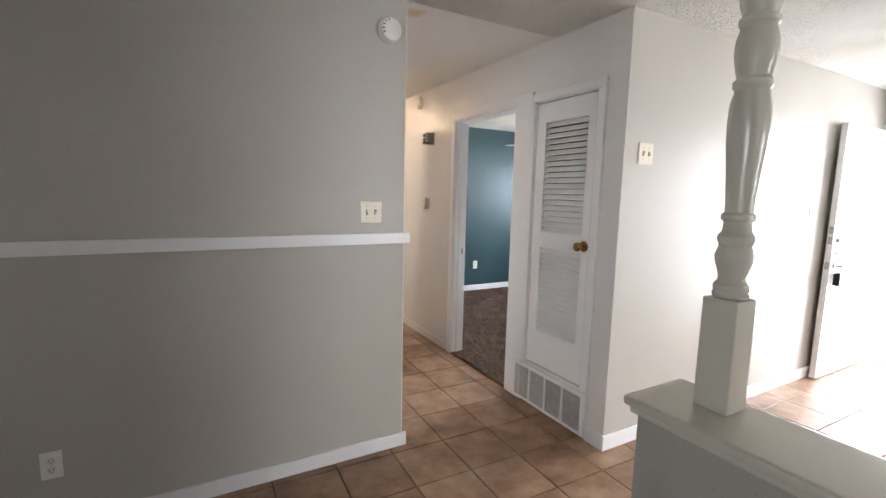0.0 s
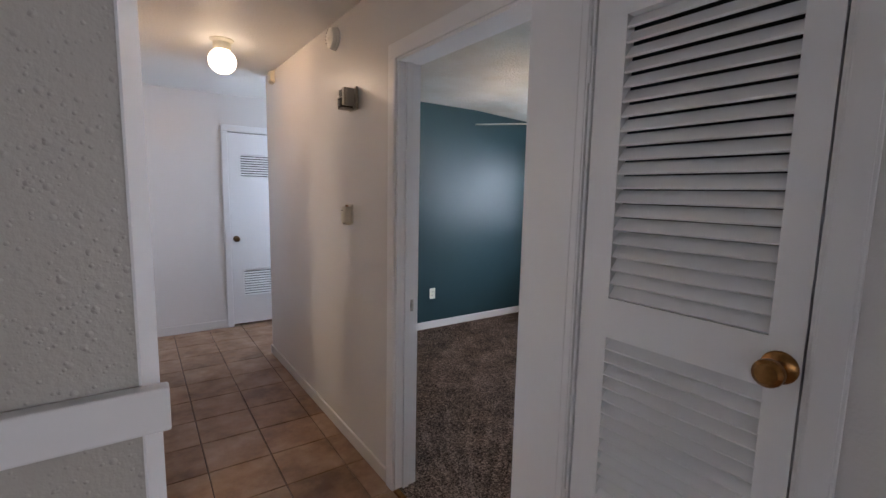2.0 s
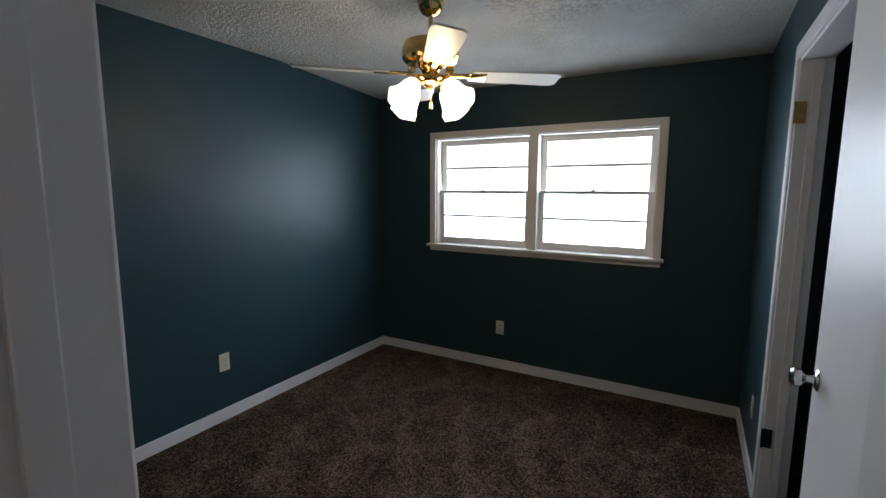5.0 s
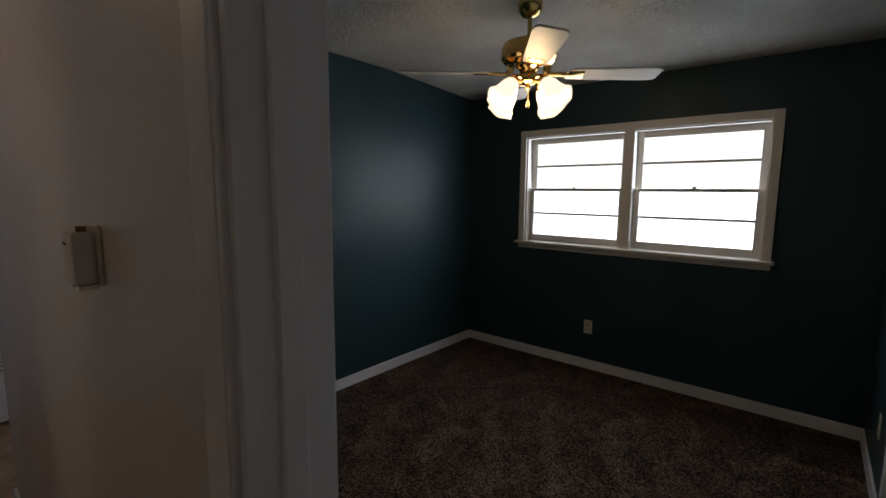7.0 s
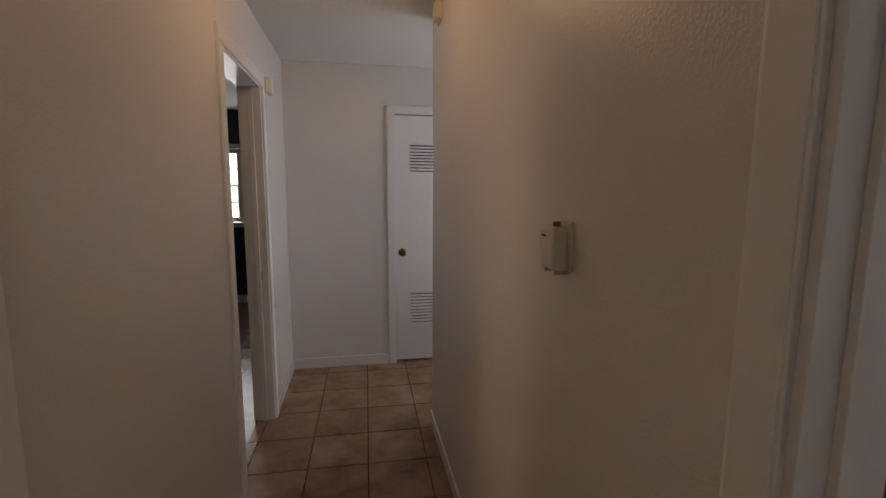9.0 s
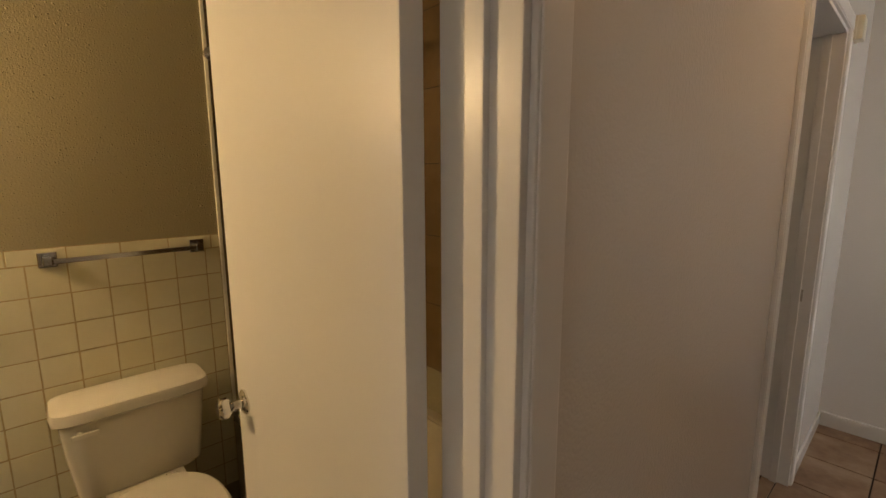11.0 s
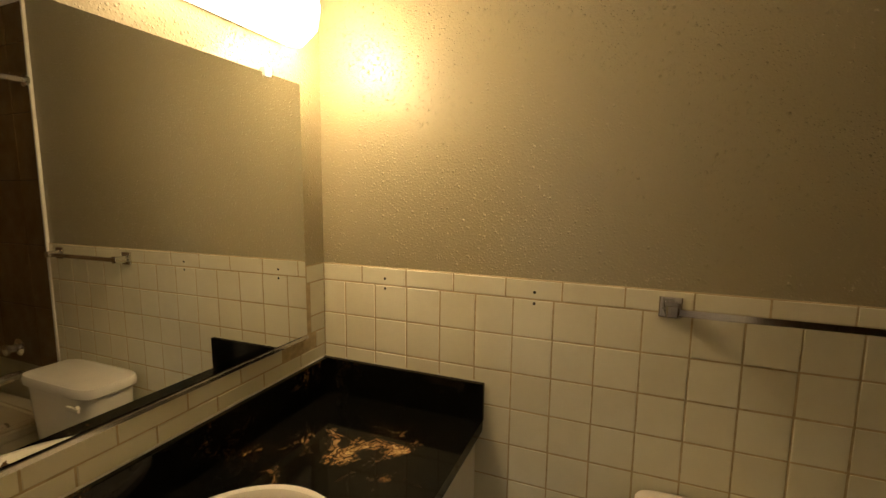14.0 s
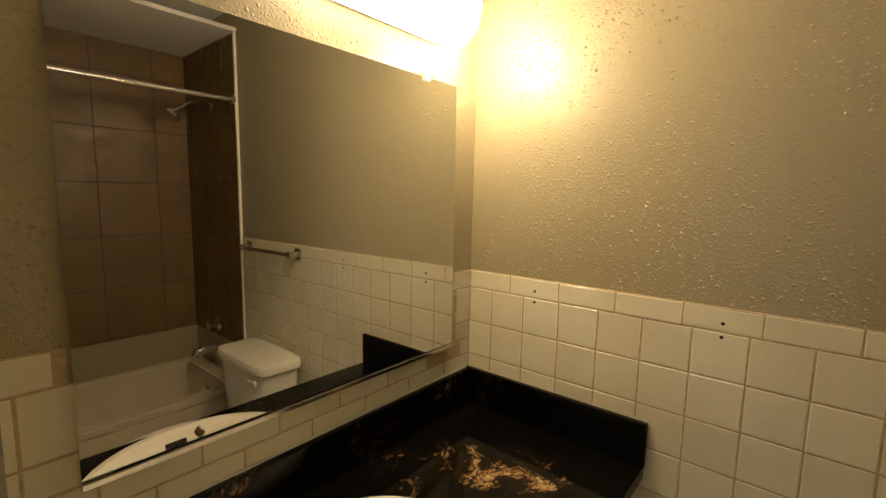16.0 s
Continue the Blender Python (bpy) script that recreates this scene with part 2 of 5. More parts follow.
def granite():
    m, t, p = nodes_of("black_gold_granite")
    v = coords(t)
    warp = t.nodes.new("ShaderNodeTexNoise")
    warp.inputs["Scale"].default_value, warp.inputs["Detail"].default_value = 5.0, 5.0
    t.links.new(v, warp.inputs["Vector"])
    mix = t.nodes.new("ShaderNodeVectorMath")
    mix.operation = "MULTIPLY_ADD"
    t.links.new(warp.outputs["Color"], mix.inputs[0])
    mix.inputs[1].default_value = (0.35, 0.35, 0.35)
    t.links.new(v, mix.inputs[2])
    veins = noise_node(t, mix.outputs[0], 5.2, 7, 0.66)
    d = t.nodes.new("ShaderNodeVectorMath")
    d.operation = "DISTANCE"
    stretch = t.nodes.new("ShaderNodeMapping")
    stretch.inputs["Scale"].default_value = (1.0, 0.75, 1.0)
    t.links.new(v, stretch.inputs["Vector"])
    t.links.new(stretch.outputs[0], d.inputs[0])
    d.inputs[1].default_value = (-0.15, 2.72 * 0.75, 0.80)
    veins = maths(t, "ADD", veins, maths(t, "MULTIPLY", ramp(t, d.outputs["Value"], [(0.02, (1, 1, 1)), (0.22, (0, 0, 0))]), 0.10))
    crack = t.nodes.new("ShaderNodeTexVoronoi")
    crack.feature = "DISTANCE_TO_EDGE"
    crack.inputs["Scale"].default_value = 42
    t.links.new(mix.outputs[0], crack.inputs["Vector"])
    seams = ramp(t, crack.outputs["Distance"], [(0.0, (0.0, 0.0, 0.0)), (0.16, (1, 1, 1))])
    grain = maths(t, "MULTIPLY", maths(t, "SUBTRACT", noise_node(t, v, 160, 3, 0.7), 0.5), 0.10)
    veins = maths(t, "ADD", maths(t, "ADD", veins, grain), maths(t, "MULTIPLY", maths(t, "SUBTRACT", seams, 1.0), 0.07))
    t.links.new(ramp(t, veins, [(0.56, (0.003, 0.003, 0.0025)), (0.62, (0.022, 0.014, 0.007)), (0.665, (0.15, 0.085, 0.035)), (0.76, (0.50, 0.36, 0.19))]), p.inputs["Base Color"])
    p.inputs["Roughness"].default_value = 0.07
    p.inputs["Specular IOR Level"].default_value = 0.16
    return m


def glass():
    m, t, p = nodes_of("clear_glass")
    p.inputs["Base Color"].default_value = (0.95, 0.97, 0.97, 1)
    p.inputs["Roughness"].default_value = 0.02
    p.inputs["Transmission Weight"].default_value = 1.0
    p.inputs["IOR"].default_value = 1.05
    return m


def mirror_glass():
    m, t, p = nodes_of("mirror_silver")
    p.inputs["Base Color"].default_value = (0.86, 0.87, 0.84, 1)
    p.inputs["Metallic"].default_value = 1.0
    p.inputs["Roughness"].default_value = 0.012
    return m


POPCORN, BEDCEIL = popcorn("textured_ceiling"), popcorn("soiled_textured_ceiling", (4.05, 3.50, 2.36))
CARPET, GRANITE, GLASS, MIRROR = carpet(), granite(), glass(), mirror_glass()
FLOORTILE = tile_clay("clay_floor_tile", (0.14, 0.072, 0.038), (0.265, 0.155, 0.093), (0.39, 0.265, 0.18), 0.42)
GROUT = plain("dark_grout", (0.055, 0.036, 0.026), 0.95, 0, 0.25, 60, 0.4)
WALLTILE = tile_clay("cream_wall_tile", (0.60, 0.56, 0.41), (0.67, 0.635, 0.48), (0.73, 0.70, 0.55), 0.14, True, 2.0)
LIGHTGROUT = plain("tan_grout", (0.44, 0.34, 0.20), 0.9, 0, 0.2, 50, 0.3)
SHOWERTILE = tile_clay("brown_shower_tile", (0.100, 0.056, 0.018), (0.125, 0.073, 0.026), (0.155, 0.095, 0.038), 0.5, True, 4.0)
WOODFLOOR = plain("dark_wood_floor", (0.12, 0.06, 0.035), 0.25, 0, 0.3, 6, 0.1)
CONCRETE = plain("concrete", (0.45, 0.43, 0.40), 0.9, 0, 0.15, 6, 0.4)
GRASSY = plain("dry_lawn", (0.16, 0.17, 0.07), 1.0, 0, 0.4, 3, 0.6)
SKYGLOW = glow("hazy_sky", (0.93, 0.97, 1.0), 8.0)
# half-strength copy of the sky glow, to send in less light
PALESKY = glow("dimmed_sky", (0.93, 0.97, 1.0), 4.0)
FROST = glow("lit_frosted_glass", (1.0, 0.84, 0.62), 7.0)
GLOBE = glow("lit_globe_glass", (1.0, 0.80, 0.56), 9.0)
DIFFUSER = glow("lit_vanity_diffuser", (1.0, 0.86, 0.62), 30.0)
SIDING = paint("pale_siding_paint", (0.60, 0.58, 0.54), 0.7, 0.06)

# ---- building helpers ----


def box(bm, x0, x1, y0, y1, z0, z1, bevel=0.0):
    r = bmesh.ops.create_cube(bm, size=1.0, matrix=Matrix.Translation(((x0 + x1) / 2, (y0 + y1) / 2, (z0 + z1) / 2)) @ Matrix.Diagonal((x1 - x0, y1 - y0, z1 - z0, 1)))
    if bevel:
        bmesh.ops.bevel(bm, geom=list({e for v in r["verts"] for e in v.link_edges}), offset=bevel, segments=2, affect="EDGES", profile=0.6)
    return r["verts"]


def cyl(bm, a, b, r, n=16, r2=None):
    a, b = Vector(a), Vector(b)
    m = Matrix.Translation((a + b) / 2) @ (b - a).to_track_quat("Z", "Y").to_matrix().to_4x4()
    return bmesh.ops.create_cone(bm, cap_ends=True, segments=n, radius1=r, radius2=r if r2 is None else r2, depth=(b - a).length, matrix=m)["verts"]


def lathe(bm, profile, m=Matrix(), n=24):
    """A turned shape: profile is (radius, height) from bottom to top."""
    rings = []
    for r, z in profile:
        rings.append([bm.verts.new(m @ Vector((r * math.cos(k * math.tau / n), r * math.sin(k * math.tau / n), z))) for k in range(n)])
    for a, b in zip(rings, rings[1:]):
        for k in range(n):
            bm.faces.new((a[k], a[(k + 1) % n], b[(k + 1) % n], b[k]))
    bm.faces.new(rings[0][::-1])
    bm.faces.new(rings[-1])


def tube(bm, pts, r, n=10):
    pts = [Vector(p) for p in pts]
    rings = []
    for k, p in enumerate(pts):
        d = (pts[min(k + 1, len(pts) - 1)] - pts[max(k - 1, 0)]).normalized()
        q = d.to_track_quat("Z", "Y")
        rings.append([bm.verts.new(p + q @ Vector((r * math.cos(j * math.tau / n), r * math.sin(j * math.tau / n), 0))) for j in range(n)])
    for a, b in zip(rings, rings[1:]):
        for j in range(n):
            bm.faces.new((a[j], a[(j + 1) % n], b[(j + 1) % n], b[j]))
    bm.faces.new(rings[0][::-1])
    bm.faces.new(rings[-1])


def obj(name, bm, mat, smooth=False):
    bmesh.ops.recalc_face_normals(bm, faces=bm.faces[:])
    me = bpy.data.meshes.new(name)
    bm.to_mesh(me)
    bm.free()
    me.materials.append(mat)
    if smooth:
        for p in me.polygons:
            p.use_smooth = True
        me.set_sharp_from_angle(angle=radians(35))
    return new(name, me)


def part(name, bm, mat, parent, label="", smooth=False):
    ob = obj(name, bm, mat, smooth)
    ob.parent = parent
    if parent.matrix_basis != Matrix():
        ob.matrix_parent_inverse = parent.matrix_basis.inverted()
    if label:
        tagged(ob, label)
    return ob


def thing(name, at, label, category, group="", kind=""):
    e = new(name)
    e.matrix_basis = Matrix.Translation(at)
    e.empty_display_size = 0.05
    return tagged(e, label, category, group, kind)


def B(*boxes, bevel=0.0):
    bm = bmesh.new()
    for b in boxes:
        box(bm, *b, bevel=bevel)
    return bm


def structure(name, bm, mat, label, category, smooth=False):
    return tagged(obj(name, bm, mat, smooth), label, category, "", "structure")


H = 2.40


def wall(name, axis, face, thick, lo, hi, mat, label, holes=(), top=H, base=0.0):
    """An upright wall along x or y, from lo to hi, its body from face to face + thick, with holes (lo, hi, z0, z1) through it."""
    bm = bmesh.new()
    a, b = min(face, face + thick), max(face, face + thick)

    def put(l, h, z0, z1):
        if h - l > 1e-4 and z1 - z0 > 1e-4:
            box(bm, *((l, h, a, b) if axis == "x" else (a, b, l, h)), z0, z1)

    at = lo
    for l, h, z0, z1 in sorted(holes):
        put(at, l, base, top)
        put(l, h, base, z0)
        put(l, h, z1, top)
        at = h
    put(at, hi, base, top)
    return structure(name, bm, mat, label, "wall")

# ---- the large structure ----
structure("ground", B((-60, 60, -60, 60, -0.30, -0.16)), GRASSY, "pale dry lawn around the house", "ground")
structure("porch_slab", B((5.64, 8.2, -1.0, 3.2, -0.16, -0.03)), CONCRETE, "sunlit concrete porch slab by the front door", "pavement")
structure("subfloor", B((-3.2, 5.49, -4.1, 6.90, -0.12, -0.012)), GROUT, "dark brown grout bed under the clay floor tiles", "floor")
structure("floor_bedroom", B((2.20, 5.49, 2.70, 5.60, -0.011, 0.012)), CARPET, "mottled brown cut-pile carpet with vacuum marks", "carpet")
structure("floor_far_bedroom", B((-2.6, 1.12, 5.0, 9.1, -0.14, 0.004)), WOODFLOOR, "dark glossy wood floor", "floor")
structure("ceiling_main", B((-3.2, 5.60, -4.1, 2.31, H, H + 0.1)), POPCORN, "white popcorn-textured ceiling", "ceiling")
structure("ceiling_hall", B((1.22, 3.7, 2.31, 6.90, H, H + 0.1)), HALLCEIL, "white hall ceiling with a small yellow water stain", "ceiling")
structure("ceiling_bath", B((-0.6, 1.22, 2.31, 5.0, H, H + 0.1)), CEIL, "white bathroom ceiling", "ceiling")
bm = B((2.26, 4.35, 2.60, 5.65, H - 0.036, H - 0.002))
for v in box(bm, 4.35, 5.60, 2.60, 5.65, H - 0.036, H - 0.002):
    if v.co.x > 5 and v.co.z < H - 0.02:
        v.co.z -= 0.066
structure("ceiling_bedroom", bm, BEDCEIL, "stained popcorn bedroom ceiling", "ceiling")
structure("ceiling_far_bedroom", B((-2.6, 1.22, 5.0, 9.2, H, H + 0.1)), CEIL, "white far bedroom ceiling", "ceiling")
structure("floor_bath", B((-0.60, 1.11, 2.44, 4.70, -0.011, -0.004)), GROUT, "brown bathroom floor", "floor")
backdrop = structure("backdrop", B((10.0, 10.05, -7, 12, -0.16, 5.0)), SKYGLOW, "bright hazy daylight outside the openings", "backdrop")
structure("backdrop_north", B((-6, 5, 13.0, 13.05, -0.16, 5.0)), SKYGLOW, "bright hazy daylight outside the far window", "backdrop")
# glow sheet behind the made-up west window
structure("backdrop_west", B((-8.05, -8.0, -6, 4, -0.16, 5.0)), PALESKY, "glowing backdrop outside the added west window", "backdrop")
structure("backdrop_south", B((-2, 8, -8.05, -8.0, -0.16, 5.0)), PALESKY, "bright hazy daylight outside the living room", "backdrop")
structure("roof", B((-3.6, 6.0, -4.5, 9.6, H + 0.11, H + 0.3)), SIDING, "flat roof deck over the house", "roof")

# gray partition with the chair rail; behind it the bathroom
wall("wall_gray", "x", 2.31, 0.122, -3.2, 1.199, GRAY, "matte warm gray textured partition wall")
wall("wall_entry_corner", "x", 1.7385, 0.003, 2.2005, 2.3095, GRAY, "gray painted outside corner of the entry wall")
wall("wall_entry", "x", 1.74, 0.10, 2.31, 5.49, GRAY, "warm gray textured entry wall in daylight")
wall("wall_closet_side", "y", 2.20, 0.10, 1.742, 5.735, HALLWHITE, "white orange-peel hall wall with two doorways",
     [(1.925, 2.445, 0.0, 2.035), (2.652, 3.47, 0.0, 2.045)])
wall("wall_hall_left", "y", 1.22, -0.115, 2.433, 6.75, HALLWHITE, "white orange-peel hall wall",
     [(3.145, 3.837, 0.0, 2.045), (5.19, 5.95, 0.0, 2.045)])
wall("wall_hall_end", "x", 6.75, 0.12, 1.10, 3.72, HALLWHITE, "white hall end wall", [(2.06, 2.69, 0.0, 2.04)])
wall("wall_hall_side", "y", 3.60, 0.12, 5.735, 6.75, HALLWHITE, "white side hall wall")
wall("wall_bedroom_left", "x", 5.585, 0.15, 2.30, 5.49, TEAL, "dark teal painted bedroom wall")
wall("wall_bedroom_window", "y", 5.49, 0.15, 1.84, 5.735, TEAL, "dark teal bedroom wall around the window", [(3.26, 5.00, 1.02, 1.93)])
wall("wall_bedroom_closet", "x", 2.69, -0.10, 2.62, 5.49, TEAL, "dark teal bedroom wall with a closet opening", [(3.02, 4.50, 0.0, 2.03)])
wall("wall_bedroom_door", "y", 2.301, 0.004, 2.66, 5.585, TEAL, "dark teal skin of the bedroom door wall", [(2.652, 3.47, 0.0, 2.045)])
wall("wall_closet_front_skin", "x", 2.672, -0.082, 2.311, 2.62, TEAL, "teal strip behind the open door")
wall("wall_closet_back", "x", 1.99, -0.04, 2.32, 5.49, CEIL, "white back wall of the closet")
wall("wall_entry_east", "y", 5.49, 0.15, -4.1, 1.84, GRAY, "gray entry wall with the front doorway", [(0.76, 1.69, 0.0, 2.05)])
wall("wall_living_south", "x", -4.0, -0.12, -3.2, 5.49, GRAY, "gray living room wall with a wide window", [(2.1, 4.5, 0.6, 2.05)])
# unseen wall; its window is an addition that goes with the west fill
wall("wall_living_west", "y", -3.1, -0.12, -4.0, 2.31, GRAY, "unseen gray living room wall with an added window", [(-2.6, -0.6, 0.92, 1.98)])
# bathroom
wall("wall_bath_toilet", "y", -0.487, -0.12, 2.31, 4.86, BATHPAINT, "olive gray painted bathroom wall above the tiles")
wall("wall_bath_mirror", "x", 2.440, -0.008, -0.487, 1.105, BATHPAINT, "gray painted bathroom wall around the mirror")
wall("wall_bath_stub", "x", 3.145, -0.10, 0.645, 1.105, BATHPAINT, "dark gray painted stub wall beside the doorway")
wall("wall_bath_return", "y", 0.645, 0.10, 2.44, 3.045, BATHPAINT, "gray painted side wall of the vanity alcove")

structure("ceiling_tub", B((-0.487, 1.105, 4.00, 4.68, 2.28, 2.30)), CEIL, "lowered white ceiling over the tub", "ceiling")
wall("wall_bath_tub_back", "x", 4.68, 0.10, -0.607, 1.105, BATHPAINT, "wall behind the tub tiles")
# far bedroom
wall("wall_far_north", "x", 9.1, 0.12, -2.6, 1.3, TEAL, "dark teal far bedroom wall with a window", [(-0.25, 0.95, 1.02, 1.95)])
wall("wall_far_east", "y", 1.105, 0.115, 6.87, 9.1, TEAL, "dark teal far bedroom side wall")
wall("wall_far_west", "y", -2.6, -0.12, 5.0, 9.1, TEAL, "dark teal far bedroom west wall")
wall("wall_far_south", "x", 4.91, 0.09, -2.6, 1.105, TEAL, "dark teal far bedroom south wall")
# unseen wall, added to keep south light off the left of the gray wall
structure("light_blocking_partition", B((1.30, 1.42, -4.0, -0.10, 0.0, H)), GRAY, "unseen gray partition added to block south window light", "wall")

# ---- trim, doors and windows ----


def trim(name, boxes, mat, label, bevel=0.004):
    return structure(name, B(*boxes, bevel=bevel), mat, label, "trim")


bm = bmesh.new()
foot = [bm.verts.new((x, y, 0.0)) for x, y in ((1.1985, 2.306), (1.2015, 2.306), (1.2235, 2.410), (1.2235, 2.4325), (1.1995, 2.4325))]
slab = bmesh.ops.extrude_face_region(bm, geom=[bm.faces.new(foot)])
bmesh.ops.translate(bm, verts=[v for v in slab["geom"] if isinstance(v, bmesh.types.BMVert)], vec=(0, 0, H))
structure("corner_board", bm, TRIM, "white painted board on the end of the gray wall", "trim")
trim("baseboard_gray_wall", [(-3.1, 1.227, 2.296, 2.31, 0.0, 0.078)], TRIM, "white baseboard along the gray wall")
trim("baseboard_gray_end", [(1.2205, 1.232, 2.434, 3.075, 0.0, 0.080)], TRIM, "white baseboard round the wall end")
trim("baseboard_entry", [(2.187, 5.49, 1.726, 1.738, 0.0, 0.09)], TRIM, "white baseboard along the entry wall")
trim("baseboard_corner", [(2.187, 2.199, 1.739, 1.872, 0.0, 0.09)], TRIM, "white baseboard beside the return grille")
trim("baseboard_hall_right", [(2.188, 2.20, 3.545, 5.735, 0.0, 0.075)], HALLWHITE, "white painted baseboard of the hall")
trim("baseboard_hall_corner", [(2.188, 3.6, 5.736, 5.748, 0.0, 0.075)], HALLWHITE, "white painted baseboard round the corner")
trim("baseboard_hall_left", [(1.22, 1.232, 3.904, 5.12, 0.0, 0.075), (1.22, 1.232, 6.02, 6.75, 0.0, 0.075)], HALLWHITE, "white painted baseboard of the hall")
trim("baseboard_hall_end", [(1.233, 1.99, 6.738, 6.75, 0.0, 0.085), (2.76, 3.6, 6.738, 6.75, 0.0, 0.085)], HALLWHITE, "white painted baseboard at the hall end")
trim("baseboard_bedroom_left", [(2.32, 5.49, 5.572, 5.585, 0.008, 0.090)], TRIM, "white baseboard on the teal wall")
trim("baseboard_bedroom_window", [(5.477, 5.49, 2.69, 5.571, 0.008, 0.090)], TRIM, "white baseboard under the window")
trim("baseboard_bedroom_closet", [(4.565, 5.476, 2.69, 2.703, 0.008, 0.090)], TRIM, "white baseboard beside the closet")
trim("baseboard_far_north", [(-2.5, 1.1, 9.087, 9.1, 0.004, 0.10)], TRIM, "white baseboard of the far bedroom")

rail = trim("chair_rail", [(-3.1, 1.229, 2.288, 2.31, 1.166, 1.222)], TRIM, "white painted chair rail on the gray wall", 0.003)


def casing(name, axis, plane, out, lo, hi, top, mat, w=0.066, base=0.0, label="white painted door casing"):
    """Door trim round an opening: two uprights and a head, stepped in profile, standing out of the wall plane."""
    e = thing(name, (0, 0, 0), label, "door frame", "", "structure")

    def piece(nm, l, h, z0, z1):
        bm = bmesh.new()
        for inset, d in ((0.0, 0.0125), (0.005, 0.0150)):
            a, b = sorted((plane, plane + out * d))
            ll, hh, zz = l + inset, h - inset, z1 - (inset if nm != "head" else 0.005 if inset else 0)
            box(bm, *((ll, hh, a, b) if axis == "x" else (a, b, ll, hh)), z0 + (inset if nm == "head" else 0), zz, bevel=0.0025)
        part(nm, bm, mat, e)

    piece("upright", lo - w, lo, base, top)
    piece("upright", hi, hi + w, base, top)
    piece("head", lo - w, hi + w, top, top + w)
    return e


def lining(name, axis, lo, hi, p0, p1, top, mat, base=0.0, t=0.014, stop=0.0):
    """Jamb boards inside an opening."""
    e = thing(name, (0, 0, 0), "white painted door jamb", "door jamb", "", "structure")
    for nm, l, h, z0, z1 in (("jamb", lo, lo + t, base, top - t), ("jamb", hi - t, hi, base, top - t), ("head_jamb", lo, hi, top - t, top)):
        bm = B((l, h, p0, p1, z0, z1) if axis == "x" else (p0, p1, l, h, z0, z1), bevel=0.002)
        part(nm, bm, mat, e)
    if stop:
        for l, h in ((lo + t, lo + t + 0.011), (hi - t - 0.011, hi - t)):
            part("door_stop", B((l, h, stop, stop + 0.03, base, top - t) if axis == "x" else (stop, stop + 0.03, l, h, base, top - t), bevel=0.002), mat, e)
    return e


# bedroom doorway
casing("casing_bedroom_hall", "y", 2.20, -1, 2.652, 3.47, 2.045, TRIM)
lining("jamb_bedroom", "y", 2.652, 3.47, 2.196, 2.312, 2.045, TRIM, stop=2.235)
trim("casing_bedroom_inside", [(2.312, 2.324, 3.478, 3.54, 0.01, 2.11), (2.312, 2.324, 2.71, 3.477, 2.046, 2.11)], TRIM, "white painted casing inside the bedroom door")
trim("board_between_doors", [(2.1838, 2.1995, 2.472, 2.622, 0.0, 2.105)], TRIM, "smooth white board between the two door casings", 0.0006)
# bathroom doorway
casing("casing_bath_hall", "y", 1.22, 1, 3.145, 3.837, 2.045, TRIM)
lining("jamb_bath", "y", 3.145, 3.837, 1.098, 1.224, 2.045, TRIM, stop=1.150)
# far bedroom doorway
casing("casing_far_hall", "y", 1.22, 1, 5.19, 5.95, 2.045, TRIM)
lining("jamb_far", "y", 5.19, 5.95, 1.098, 1.224, 2.045, TRIM, stop=1.150)
# linen doorway
casing("casing_linen", "x", 6.75, -1, 2.06, 2.69, 2.04, TRIM)
# closet in the bedroom
casing("casing_bedroom_closet", "x", 2.69, 1, 3.02, 4.50, 2.03, TRIM)
lining("jamb_bedroom_closet", "x", 3.02, 4.50, 2.585, 2.694, 2.03, TRIM, stop=2.62)
structure("floor_closet", B((2.35, 5.49, 1.99, 2.70, 0.0, 0.010)), CARPET, "brown carpet in the closet", "carpet")
wall("wall_bedroom_closet_side", "y", 2.98, -0.05, 1.99, 2.59, CEIL, "white side wall of the closet")
# hall closet
casing("casing_hall_closet", "y", 2.20, -1, 1.925, 2.445, 2.035, TRIM, 0.055, 0.29)
lining("jamb_hall_closet", "y", 1.925, 2.445, 2.196, 2.30, 2.035, TRIM, 0.29, 0.008)
structure("wall_hall_closet_sill", B((2.202, 2.298, 1.926, 2.444, 0.0, 0.295)), HALLWHITE, "white wall under the closet door", "wall")
# closet shade is put into the colour, so gaps between slats read dark
structure("wall_hall_closet_back", B((2.80, 2.84, 1.84, 2.60, 0.0, H)), DARK, "hall closet back, coloured black for the shade inside", "wall")
# front doorway
casing("casing_front", "y", 5.49, -1, 0.76, 1.69, 2.05, TRIM)
structure("threshold", B((2.19, 2.215, 2.667, 3.456, 0.0, 0.013)), OLDBRASS, "thin carpet edge strip at the bedroom door", "trim")


def knob(parent, at, way, mat, name="door_knob", r=0.027, label=""):
    """Round door knob: rose, neck and knob, standing out along way."""
    q = Vector(way).to_track_quat("Z", "Y").to_matrix().to_4x4()
    bm = bmesh.new()
    lathe(bm, [(0.032, 0.0), (0.032, 0.004), (0.026, 0.009), (0.012, 0.012), (0.010, 0.030), (0.016, 0.036), (r * 0.93, 0.043), (r, 0.052), (r * 0.96, 0.060), (r * 0.7, 0.066), (r * 0.3, 0.067)], Matrix.Translation(at) @ q, 24)
    return part(name, bm, mat, parent, label, True)


